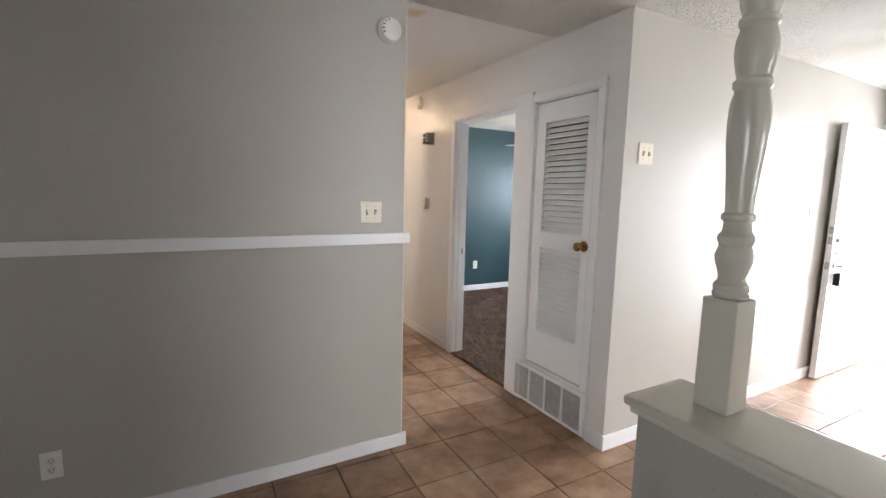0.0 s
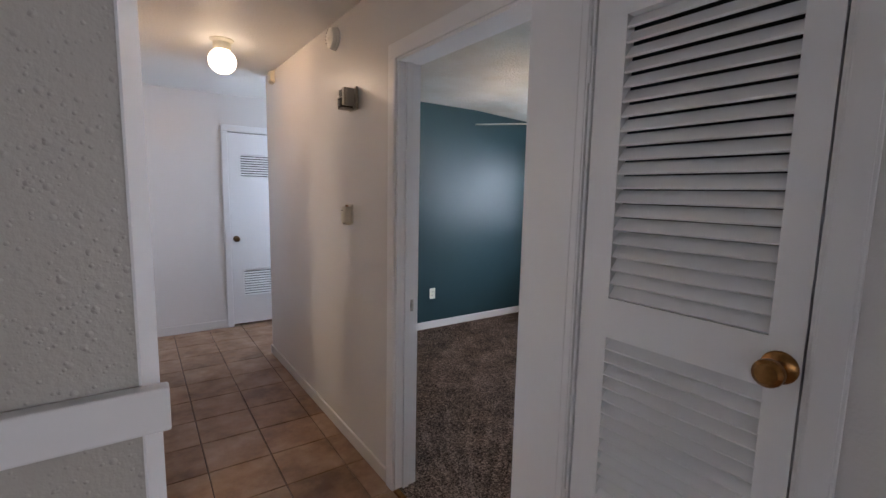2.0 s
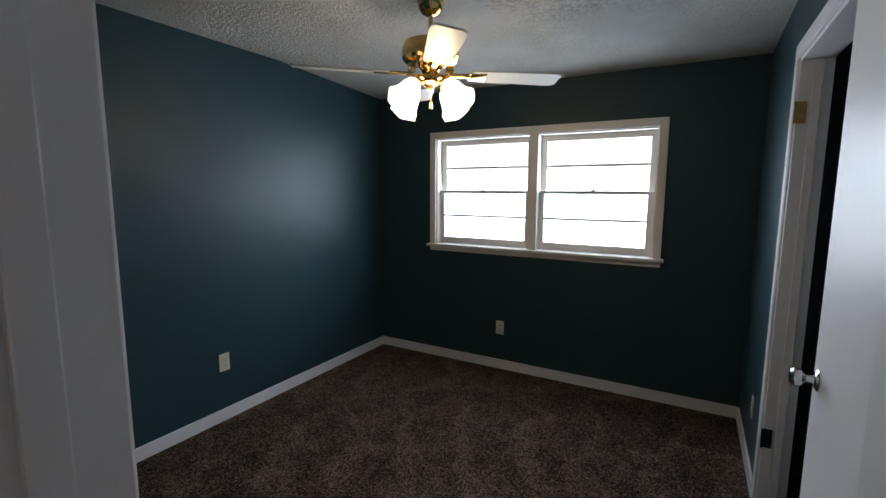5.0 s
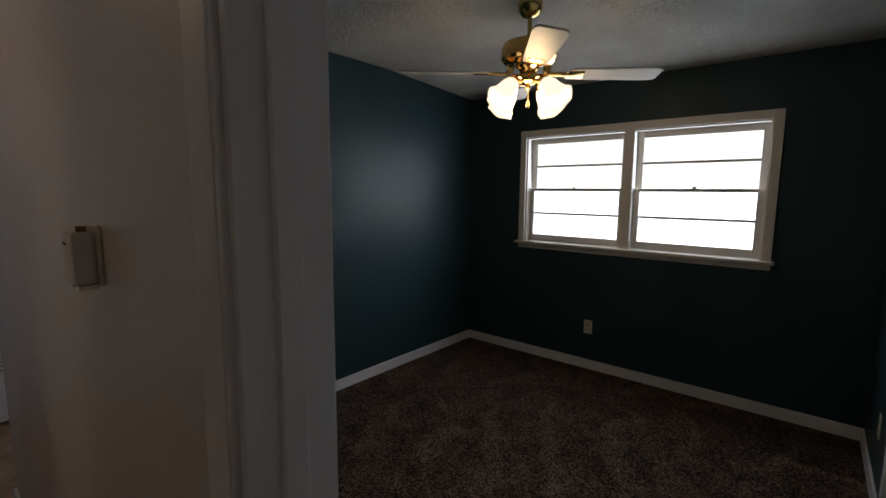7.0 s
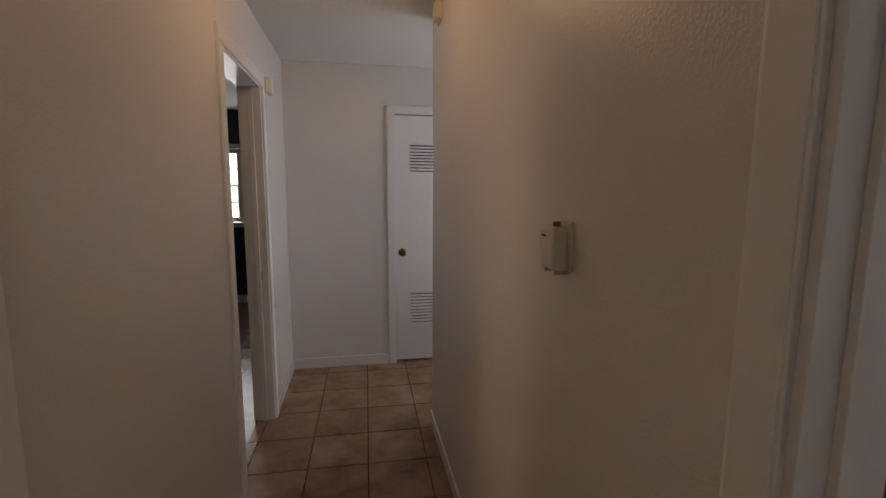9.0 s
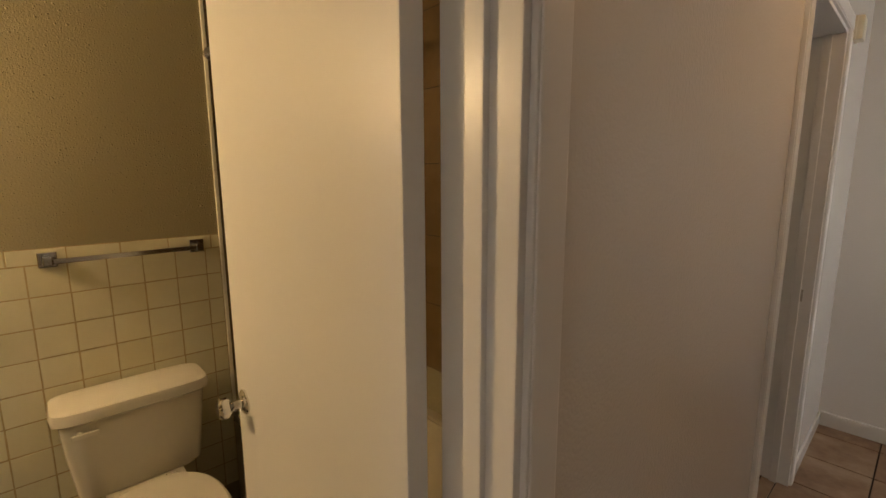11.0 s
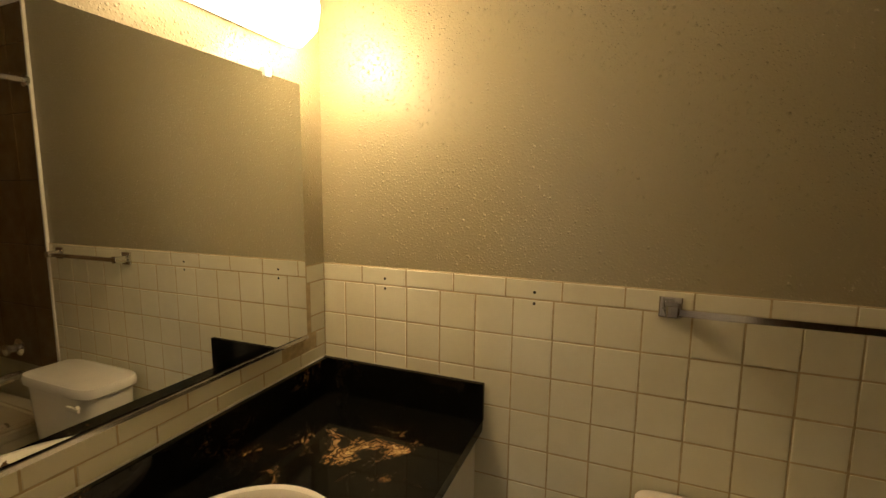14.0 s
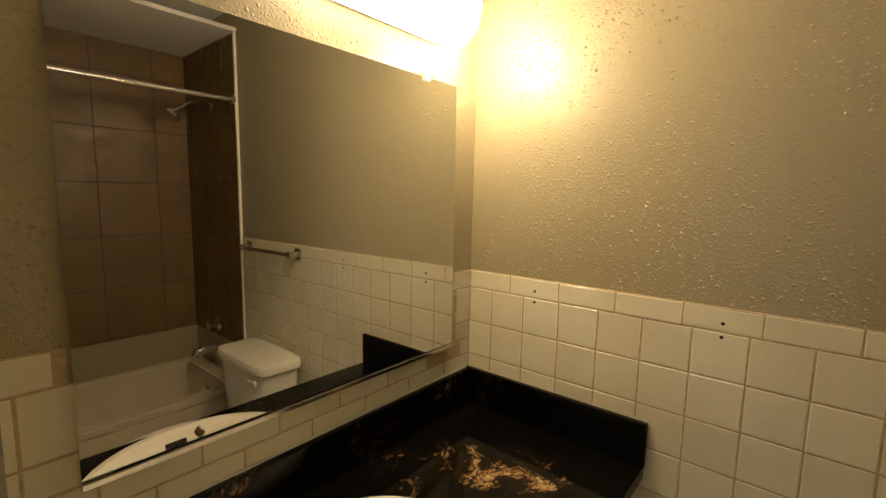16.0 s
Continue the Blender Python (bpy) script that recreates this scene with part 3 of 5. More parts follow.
def hinge(parent, at, way, mat):
    """Butt hinge seen at the edge of a door: leaf plate and knuckle."""
    bm = bmesh.new()
    x, y, z = at
    cyl(bm, (x, y, z - 0.044), (x, y, z + 0.044), 0.006, 10)
    cyl(bm, (x, y, z + 0.044), (x, y, z + 0.049), 0.004, 8)
    wx, wy = way
    box(bm, *sorted((x, x + wx * 0.028 + (0.002 if not wx else 0))), *sorted((y, y + wy * 0.028 + (0.002 if not wy else 0))), z - 0.043, z + 0.043)
    return part("hinge", bm, mat, parent)


def strike(parent, x, y, z):
    part("strike_plate", B((x - 0.012, x + 0.024, y - 0.003, y, z - 0.028, z + 0.028), bevel=0.0008), STEEL, parent, "worn steel strike plate")
    part("latch_hole", B((x - 0.004, x + 0.012, y - 0.004, y - 0.0032, z - 0.011, z + 0.011)), DARK, parent)


strike(bpy.data.objects["jamb_bedroom"], 2.262, 3.456, 0.93)
strike(bpy.data.objects["jamb_far"], 1.165, 5.936, 0.93)

# louvred hall closet door
door = thing("louver_door", (2.21, 2.185, 0.303), "white painted louvered closet door with a brass knob, closed", "door")
bm = B((2.200, 2.232, 1.938, 1.995, 0.306, 2.021), (2.200, 2.232, 2.350, 2.432, 0.306, 2.021), (2.200, 2.232, 1.995, 2.350, 0.306, 0.540),
       (2.200, 2.232, 1.995, 2.350, 1.100, 1.203), (2.200, 2.232, 1.995, 2.350, 1.897, 2.021))
part("door_frame", bm, DOORW, door)


def slats(z0, z1, n, half, tilt):
    pitch = (z1 - z0) / n
    bm = bmesh.new()
    box(bm, -0.0034, 0.0034, 1.992, 2.353, -pitch * half, pitch * half, 0.0015)
    bmesh.ops.rotate(bm, verts=bm.verts[:], cent=(0, 2.18, 0), matrix=Matrix.Rotation(radians(tilt), 3, "Y"))
    first = part("slat", bm, DOORW, door)
    me = first.data
    for k in range(n):
        ob = first if k == 0 else new("slat", me)
        if k:
            ob.parent = door
        ob.matrix_parent_inverse = door.matrix_basis.inverted()
        ob.matrix_basis = pose(2.216, 0, z0 + pitch * (k + 0.5))


slats(1.203, 1.897, 20, 0.54, 40)
slats(0.540, 1.100, 16, 0.60, 46)
knob(door, (2.200, 1.972, 1.147), (-1, 0, 0), OLDBRASS, label="aged amber brass knob")
for hz in (1.797, 0.578):
    hinge(door, (2.194, 2.447, hz), (0, 1), TRIM)

# return air grille under the closet door
grille = thing("return_air_grille", (2.19, 2.21, 0.03), "white metal return air grille with dusty fins", "vent")
part("frame", B((2.176, 2.200, 1.878, 2.545, 0.252, 0.276), (2.176, 2.200, 1.878, 2.545, 0.014, 0.034), (2.176, 2.200, 1.878, 1.902, 0.034, 0.252),
               (2.176, 2.200, 2.521, 2.545, 0.034, 0.252), bevel=0.003), TRIM, grille)
# even dark gray sheet behind the fins
part("backing", B((2.1985, 2.2, 1.902, 2.521, 0.034, 0.252)), plain("dark_gray_backing", (0.16, 0.15, 0.14), 0.9), grille)
for gy in (2.055, 2.212, 2.368):
    part("divider", B((2.175, 2.199, gy - 0.008, gy + 0.008, 0.034, 0.252), bevel=0.002), TRIM, grille)
FIN = plain("dusty_fin_paint", (0.42, 0.40, 0.37), 0.6, 0, 0.15)
bm = bmesh.new()
box(bm, -0.0105, 0.0105, 1.902, 2.521, -0.0009, 0.0009)
bmesh.ops.rotate(bm, verts=bm.verts[:], cent=(0, 2.2, 0), matrix=Matrix.Rotation(radians(-35), 3, "Y"))
fin = part("fin", bm, FIN, grille)
for k in range(24):
    ob = fin if k == 0 else new("fin", fin.data)
    ob.parent = grille
    ob.matrix_parent_inverse = grille.matrix_basis.inverted()
    ob.matrix_basis = pose(2.188, 0, 0.039 + k * 0.0091)


def vent_door(x0, x1, face, z1):
    d = thing("linen_door", ((x0 + x1) / 2, face, 0.02), "white flush door with two louver vents, closed", "door")
    xa, xb = 2.168, 2.585
    part("door_leaf", B((x0, x1, face, face + 0.035, 0.022, 0.315), (x0, xa, face, face + 0.035, 0.315, z1), (xb, x1, face, face + 0.035, 0.315, z1),
                        (xa, xb, face, face + 0.035, 0.61, 1.575), (xa, xb, face, face + 0.035, 1.825, z1)), DOORW, d)
    for a, b, n in ((0.315, 0.61, 11), (1.575, 1.825, 10)):
        # black sheet stands in for the shade behind the vent slats
        part("vent_back", B((xa, xb, face + 0.030, face + 0.034, a, b)), DARK, d)
        part("vent_frame", B((xa - 0.012, xb + 0.012, face - 0.004, face, a - 0.012, a + 0.010), (xa - 0.012, xb + 0.012, face - 0.004, face, b - 0.010, b + 0.012),
                             (xa - 0.012, xa + 0.010, face - 0.004, face, a + 0.010, b - 0.010), (xb - 0.010, xb + 0.012, face - 0.004, face, a + 0.010, b - 0.010)), DOORW, d)
        bm = bmesh.new()
        p = (b - a) / n
        box(bm, xa, xb, -0.0015, 0.0015, -p * 0.40, p * 0.40)
        bmesh.ops.rotate(bm, verts=bm.verts[:], cent=(0, 0, 0), matrix=Matrix.Rotation(radians(-38), 3, "X"))
        s = part("vent_slat", bm, DOORW, d)
        for k in range(n):
            ob = s if k == 0 else new("vent_slat", s.data)
            ob.parent = d
            ob.matrix_parent_inverse = d.matrix_basis.inverted()
            ob.matrix_basis = pose(0, face + 0.012, a + p * (k + 0.5))
    knob(d, (2.112, face, 0.94), (0, -1, 0), BRONZE, label="dark bronze knob")


vent_door(2.064, 2.686, 6.755, 2.033)
# black sheet painted as cupboard shade
structure("linen_back", B((2.0, 2.75, 6.875, 6.885, 0, 2.1)), DARK, "black sheet painted as the shade inside the linen cupboard", "wall")


def leaf(name, boxdims, label, mat=DOORW):
    x0, x1, y0, y1, z0, z1 = boxdims
    d = thing(name, ((x0 + x1) / 2, (y0 + y1) / 2, z0), label, "door")
    part("door_leaf", B(boxdims, bevel=0.002), mat, d)
    return d


d = leaf("bedroom_door", (2.345, 3.09, 2.679, 2.712, 0.02, 2.03), "white flush bedroom door standing wide open, brass knob")
knob(d, (3.025, 2.712, 0.93), (0, 1, 0), BRASS, label="polished brass knob")
part("latch_plate", B((3.0895, 3.0915, 2.685, 2.706, 0.90, 0.96)), BRASS, d)
d.matrix_basis = pose(2.345, 2.685, 0, 0, 0, 3.3) @ pose(-2.345, -2.685, 0) @ d.matrix_basis
d = leaf("closet_door", (3.036, 3.762, 2.655, 2.690, 0.02, 2.012), "white flush closet door, closed, satin knob")
knob(d, (3.700, 2.690, 0.955), (0, 1, 0), CHROME, label="satin nickel knob")
e = bpy.data.objects["jamb_bedroom_closet"]
for hz in (1.81, 0.385):
    part("hinge", B((4.482, 4.4855, 2.66, 2.697, hz - 0.044, hz + 0.044), (4.470, 4.4835, 2.692, 2.702, hz - 0.044, hz + 0.044), bevel=0.001), BRASS if hz > 1 else BLACKIRON, e, "bare hinge left on the jamb")
d = leaf("bathroom_door", (0.340, 1.090, 3.787, 3.822, 0.012, 2.03), "cream-white flush bathroom door standing open")
knob(d, (0.400, 3.787, 0.90), (0, -1, 0), CHROME, label="satin chrome knob")
for hz in (1.80, 0.30):
    hinge(d, (1.094, 3.826, hz), (0, 1), STEEL)
d.matrix_basis = pose(0.346, 3.787, 0, 0, 0, -1.4) @ pose(-0.346, -3.787, 0) @ d.matrix_basis
d = leaf("front_door", (4.575, 5.487, 1.660, 1.703, 0.012, 2.04), "white front door opened against the entry wall")
for hz, r in ((1.14, 0.022), (1.04, 0.016)):
    bm = bmesh.new()
    cyl(bm, (4.645, 1.660, hz), (4.645, 1.638, hz), r, 16, r * 0.8)
    part("deadbolt", bm, STEEL, d, "", True)
for hz in (1.22, 1.14, 0.94):
    part("latch_plate", B((4.573, 4.576, 1.668, 1.695, hz - 0.03, hz + 0.03)), STEEL, d, "worn latch plate in the door edge")
bm = bmesh.new()
cyl(bm, (4.645, 1.660, 0.94), (4.645, 1.648, 0.94), 0.03, 18)
cyl(bm, (4.645, 1.648, 0.94), (4.645, 1.600, 0.94), 0.010, 12)
tube(bm, [(4.645, 1.604, 0.94), (4.68, 1.600, 0.94), (4.76, 1.602, 0.935)], 0.008)
part("lever_handle", bm, STEEL, d, "", True)
keybox = thing("key_box", (4.655, 1.62, 0.80), "black key lock box hanging on the front door lever", "lock box")
part("body", B((4.622, 4.694, 1.605, 1.650, 0.78, 0.885), bevel=0.006), BLACKIRON, keybox)
bm = bmesh.new()
tube(bm, [(4.635, 1.627, 0.88)] + [(4.658 - 0.023 * math.cos(a), 1.627, 0.915 + 0.04 * math.sin(a)) for a in [k * math.pi / 8 for k in range(9)]] + [(4.681, 1.627, 0.88)], 0.005)
part("shackle", bm, STEEL, keybox, "", True)
part("dial", B((4.632, 4.684, 1.601, 1.605, 0.80, 0.85), bevel=0.001), STEEL, keybox)


def window(name, plane, inn, lo, hi, z0, z1, depth, units, mat, along="y", label="double-hung window with cream painted frame, bright daylight outside"):
    """Double-hung units between lo and hi; plane is the room face of the wall, inn the side of the room (+1 or -1 along the wall's normal)."""
    w = thing(name, (0, 0, 0), label, "window", "", "structure")

    def bx(a, b, d0, d1, q0, q1, bevel=0.003):
        p0, p1 = sorted((plane + inn * d0, plane + inn * d1))
        return B((p0, p1, a, b, q0, q1) if along == "y" else (a, b, p0, p1, q0, q1), bevel=bevel)

    c = 0.055
    part("window_frame", bx(lo - c, lo, 0, 0.016, z0, z1 + c), mat, w)
    part("window_frame", bx(hi, hi + c, 0, 0.016, z0, z1 + c), mat, w)
    part("window_frame", bx(lo, hi, 0, 0.016, z1, z1 + c), mat, w)
    part("window_sill", bx(lo - c - 0.02, hi + c + 0.02, -0.02, 0.05, z0 - 0.022, z0), mat, w)
    part("apron", bx(lo - c, hi + c, 0, 0.013, z0 - 0.06, z0 - 0.022), mat, w)
    part("lining", bx(lo, lo + 0.012, -depth, 0, z0, z1), mat, w)
    part("lining", bx(hi - 0.012, hi, -depth, 0, z0, z1), mat, w)
    part("lining", bx(lo + 0.012, hi - 0.012, -depth, 0, z1 - 0.012, z1), mat, w)
    step = (hi - lo) / units
    for u in range(units):
        a, b = lo + u * step + 0.014, lo + (u + 1) * step - 0.014
        if u:
            part("mullion", bx(a - 0.05, a + 0.022, -0.09, 0.012, z0, z1 - 0.012), mat, w)
            a += 0.022
        if u < units - 1:
            b -= 0.022
        mid = (z0 + z1) / 2
        for nm, q0, q1, d in (("upper_sash", mid - 0.012, z1 - 0.013, -0.075), ("lower_sash", z0 + 0.002, mid + 0.014, -0.045)):
            s = part(nm, bx(a, a + 0.04, d - 0.028, d, q0, q1), mat, w)
            part("stile", bx(b - 0.04, b, d - 0.028, d, q0, q1), mat, s)
            part("rail", bx(a + 0.04, b - 0.04, d - 0.028, d, q0, q0 + (0.058 if nm == "lower_sash" else 0.024)), mat, s)
            part("rail", bx(a + 0.04, b - 0.04, d - 0.028, d, q1 - (0.042 if nm == "upper_sash" else 0.024), q1), mat, s)
            m = (q0 + q1) / 2 + (0.015 if nm == "lower_sash" else -0.008)
            part("muntin", bx(a + 0.04, b - 0.04, d - 0.024, d - 0.004, m - 0.009, m + 0.009, 0.003), mat, s)
            for g0, g1 in ((q0 + 0.02, m), (m, q1 - 0.02)):
                g = part("pane", bx(a + 0.03, b - 0.03, d - 0.017, d - 0.014, g0, g1, 0), GLASS, s)
                g.visible_shadow = False
        lk = bmesh.new()
        y = (a + b) / 2
        p = plane + inn * -0.045
        cyl(lk, (p, y, mid + 0.014) if along == "y" else (y, p, mid + 0.014), (p, y, mid + 0.03) if along == "y" else (y, p, mid + 0.03), 0.018, 12, 0.010)
        part("sash_lock", lk, STEEL, w, "", True)
    return w


window("window_1", 5.49, -1, 3.268, 4.992, 1.03, 1.92, 0.13, 2, CREAMTRIM)
window("window_2", 9.10, -1, -0.24, 0.94, 1.03, 1.94, 0.12, 2, CREAMTRIM, "x", "double-hung window of the far bedroom, bright daylight outside")
# invented opening in front of the west fill lamp, out of view
window("added_west_window", -3.1, 1, -2.6, -0.6, 0.94, 1.97, 0.12, 2, CREAMTRIM, "y", "unseen west window added for the fill light")
window("window_3", -4.0, 1, 2.1, 4.5, 0.62, 2.04, 0.12, 2, CREAMTRIM, "x", "wide living room window with daylight outside")

# ---- entry and hall things ----
cap = structure("half_wall_cap", B((0.968, 1.16, -0.10, 0.683, 1.02, 1.041), bevel=0.008), POSTW, "glossy white painted cap of the half wall", "trim")
trim("half_wall_moulding", [(0.978, 1.15, -0.10, 0.672, 1.005, 1.02)], POSTW, "white cove strip under the half wall cap", 0.005)
structure("half_wall", B((0.99, 1.138, -0.10, 0.66, 0.0, 1.005)), GRAY, "low gray painted half wall", "wall")

post = thing("turned_post", (1.093, 0.561, 1.041), "glossy white turned wooden post on the half wall cap", "post")
part("base_block", B((1.061, 1.126, 0.529, 0.594, 1.041, 1.257), bevel=0.003), POSTW, post)
bm = bmesh.new()
prof = [(0.0195, 1.257), (0.03, 1.26), (0.0319, 1.266), (0.0287, 1.271), (0.0306, 1.277), (0.03, 1.283), (0.0247, 1.289), (0.0234, 1.298), (0.0267, 1.311),
        (0.0319, 1.328), (0.0326, 1.339), (0.0287, 1.351), (0.0267, 1.357), (0.0313, 1.366), (0.0313, 1.374), (0.0247, 1.383), (0.0234, 1.4), (0.0287, 1.405),
        (0.0287, 1.413), (0.0234, 1.417), (0.0241, 1.44), (0.028, 1.492), (0.0326, 1.544), (0.0339, 1.581), (0.0326, 1.61), (0.0267, 1.634), (0.0313, 1.641),
        (0.0313, 1.65), (0.026, 1.656), (0.0306, 1.677), (0.0339, 1.699), (0.0326, 1.721), (0.0267, 1.741), (0.0313, 1.747), (0.0313, 1.756), (0.026, 1.761),
        (0.0326, 1.784), (0.0339, 1.807), (0.0287, 1.847), (0.0234, 1.899), (0.0287, 1.91), (0.0287, 1.921), (0.0195, 1.929)]
lathe(bm, prof, pose(1.093, 0.561, 0), 32)
part("turned_shaft", bm, POSTW, post, "", True)
part("top_block", B((1.061, 1.126, 0.529, 0.594, 1.929, H), bevel=0.003), POSTW, post)


def switch_plate(cx, cy, cz, normal, gangs, mat, label, w=None):
    """Toggle switch plate; normal (nx, ny) points into the room."""
    nx, ny = normal
    e = thing("light_switch", (cx, cy, cz), label, "light switch")
    m = Matrix.Translation((cx, cy, cz)) @ Vector((nx, ny, 0)).to_track_quat("Z", "Y").to_matrix().to_4x4()
    w = w or 0.07 + 0.046 * (gangs - 1)

    def local(bm):
        bm.transform(m)
        return bm

    part("cover_plate", local(B((-w / 2, w / 2, -0.057, 0.057, 0.0, 0.006), bevel=0.003)), mat, e)
    for g in range(gangs):
        x = (g - (gangs - 1) / 2) * 0.046
        part("slot", local(B((x - 0.006, x + 0.006, -0.013, 0.013, 0.006, 0.0066))), DARK if gangs == 2 else mat, e)
        bm = B((x - 0.004, x + 0.004, -0.006, 0.006, 0.004, 0.020), bevel=0.0015)
        bmesh.ops.rotate(bm, verts=bm.verts[:], cent=(x, 0, 0.004), matrix=Matrix.Rotation(radians(32 if g % 2 else -32), 3, "X"))
        part("toggle", local(bm), mat, e)
        for s in (-0.030, 0.030):
            bm = bmesh.new()
            cyl(bm, (x, s, 0.006), (x, s, 0.0075), 0.0032, 10)
            part("screw", local(bm), STEEL, e)
    return e


def outlet(cx, cy, cz, normal, mat, label, large=1.0):
    nx, ny = normal
    e = thing("wall_outlet", (cx, cy, cz), label, "outlet")
    m = Matrix.Translation((cx, cy, cz)) @ Vector((nx, ny, 0)).to_track_quat("Z", "Y").to_matrix().to_4x4() @ Matrix.Diagonal((large, large, 1, 1))
    bm = B((-0.035, 0.035, -0.057, 0.057, 0.0, 0.005), bevel=0.0025)
    bm.transform(m)
    part("cover_plate", bm, mat, e)
    for s in (-0.0195, 0.0195):
        bm = bmesh.new()
        cyl(bm, (0, s, 0.005), (0, s, 0.008), 0.0165, 18)
        bm.transform(m)
        part("receptacle", bm, IVORY, e)
        bm = B((-0.0075, -0.0050, s - 0.003, s + 0.006, 0.008, 0.0086), (0.0050, 0.0075, s - 0.003, s + 0.006, 0.008, 0.0086), (-0.002, 0.002, s - 0.010, s - 0.006, 0.008, 0.0086))
        bm.transform(m)
        part("socket_slots", bm, DARK, e)
    return e


switch_plate(1.0135, 2.31, 1.331, (0, -1), 2, IVORY, "ivory double toggle switch on the gray wall")
switch_plate(2.372, 1.74, 1.676, (0, -1), 2, IVORY, "ivory double toggle switch high on the entry wall")
switch_plate(4.36, 1.74, 1.36, (0, -1), 1, WHITEPL, "white switch plate beside the front door")
outlet(-0.325, 2.31, 0.320, (0, -1), WHITEPL, "white duplex outlet low on the gray wall")
outlet(3.823, 5.585, 0.392, (0, -1), IVORY, "ivory duplex outlet on the teal wall")
outlet(5.49, 4.376, 0.363, (-1, 0), IVORY, "ivory duplex outlet under the bedroom window")
outlet(4.909, 2.69, 0.345, (0, 1), IVORY, "ivory duplex outlet beside the bedroom closet")
outlet(3.55, 1.74, 0.34, (0, -1), WHITEPL, "white outlet on the entry wall")


def smoke_alarm(at, normal, label, r=0.062):
    e = thing("smoke_alarm", at, label, "smoke alarm")
    m = Matrix.Translation(at) @ Vector(normal).to_track_quat("Z", "Y").to_matrix().to_4x4()
    bm = bmesh.new()
    lathe(bm, [(r, 0.0), (r, 0.010), (r * 0.94, 0.013)], m, 32)
    part("base", bm, WHITEPL, e, "", True)
    bm = bmesh.new()
    lathe(bm, [(r * 0.93, 0.013), (r * 0.95, 0.022), (r * 0.85, 0.036), (r * 0.55, 0.043), (r * 0.2, 0.045)], m, 32)
    part("cover", bm, WHITEPL, e, "", True)
    for k in range(5):
        bm = B((-0.0022, 0.0022, r * 0.42, r * 0.80, 0.0375, 0.0415))
        bm.transform(m @ Matrix.Rotation((k - 2) * 0.42 + 1.2, 4, "Z"))
        part("vent_slot", bm, DARK, e)
    bm = bmesh.new()
    cyl(bm, (0, -0.006, 0.044), (0, -0.006, 0.0475), 0.009, 14)
    bm.transform(m)
    part("test_button", bm, WHITEPL, e)


smoke_alarm((1.106, 2.31, 2.238), (0, -1, 0), "round white smoke alarm high on the gray wall")
smoke_alarm((2.20, 4.18, 2.305), (-1, 0, 0), "round white smoke alarm high on the hall wall")

# open door chime mechanism
chime = thing("door_chime", (2.2, 3.950, 1.93), "uncovered metal door chime mechanism on the hall wall", "door chime")
CHIMEGRAY = paint("chime_gray_paint", (0.31, 0.29, 0.25), 0.4, 0.08)
part("back_plate", B((2.194, 2.1995, 3.875, 4.020, 1.868, 1.998), bevel=0.002), CHIMEGRAY, chime)
part("cover", B((2.118, 2.192, 3.907, 3.951, 1.893, 1.996), (2.128, 2.192, 3.887, 3.906, 1.890, 1.992), bevel=0.007), CHIMEGRAY, chime, "gray painted metal cover")
part("side_bar", B((2.176, 2.192, 3.861, 3.883, 1.872, 1.999), bevel=0.003), CHIMEGRAY, chime)
part("bar_slot", B((2.1745, 2.1765, 3.869, 3.875, 1.910, 1.960)), DARK, chime)
# black block stands in for the shade inside the open cover
part("dark_interior", B((2.118, 2.192, 3.953, 4.001, 1.884, 1.986), bevel=0.002), BLACKIRON, chime)
part("bracket", B((2.108, 2.134, 3.953, 4.005, 1.938, 1.948), bevel=0.001), WHITEPL, chime, "white metal clip")
bm = bmesh.new()
cyl(bm, (2.112, 3.980, 1.894), (2.112, 3.980, 1.928), 0.010, 14)
part("solenoid", bm, STEEL, chime, "", True)
part("end_plate", B((2.114, 2.192, 4.003, 4.009, 1.876, 1.940), bevel=0.001), CHIMEGRAY, chime)
part("flap", B((2.120, 2.188, 3.920, 3.995, 1.872, 1.882), bevel=0.002), CHIMEGRAY, chime)

chime.matrix_basis = pose(2.2, 3.935, 1.935) @ Matrix.Diagonal((0.85, 0.74, 0.86, 1.0))

THERMO = plain("wall_painted_plastic", (0.66, 0.63, 0.58), 0.4, 0, 0.05, 20, 0.02)
thermo = thing("thermostat", (2.2, 3.991, 1.335), "old wall-coloured thermostat with its cover askew", "thermostat")
part("base", B((2.192, 2.2, 3.951, 4.031, 1.285, 1.390), bevel=0.003), THERMO, thermo)
part("cover", B((2.158, 2.192, 3.958, 4.022, 1.288, 1.378), bevel=0.007), THERMO, thermo)
part("dial_slot", B((2.157, 2.1585, 3.994, 4.016, 1.356, 1.3605)), DARK, thermo)
part("lever", B((2.172, 2.186, 3.986, 3.992, 1.378, 1.388)), OLDBRASS, thermo)
for fy in (3.966, 4.014):
    part("foot", B((2.164, 2.192, fy - 0.006, fy + 0.006, 1.280, 1.288)), THERMO, thermo)

for at, nx, lab in (((2.20, 5.50, 2.350), -1, "small ivory door chime cover near the hall corner"), ((1.22, 6.16, 2.085), 1, "small ivory box beside the far bedroom door")):
    e = thing("chime_box", at, lab, "door chime")
    x, y, z = at
    a, b = sorted((x, x + nx * 0.035))
    part("cover", B((a, b, y - 0.045, y + 0.045, z - 0.042 if nx < 0 else z - 0.05, z + 0.042 if nx < 0 else z + 0.05), bevel=0.012), IVORY, e)
    a, b = sorted((x, x + nx * 0.012))
    part("base", B((a, b, y - 0.05, y + 0.05, z - 0.049, z + 0.049), bevel=0.003), IVORY, e)

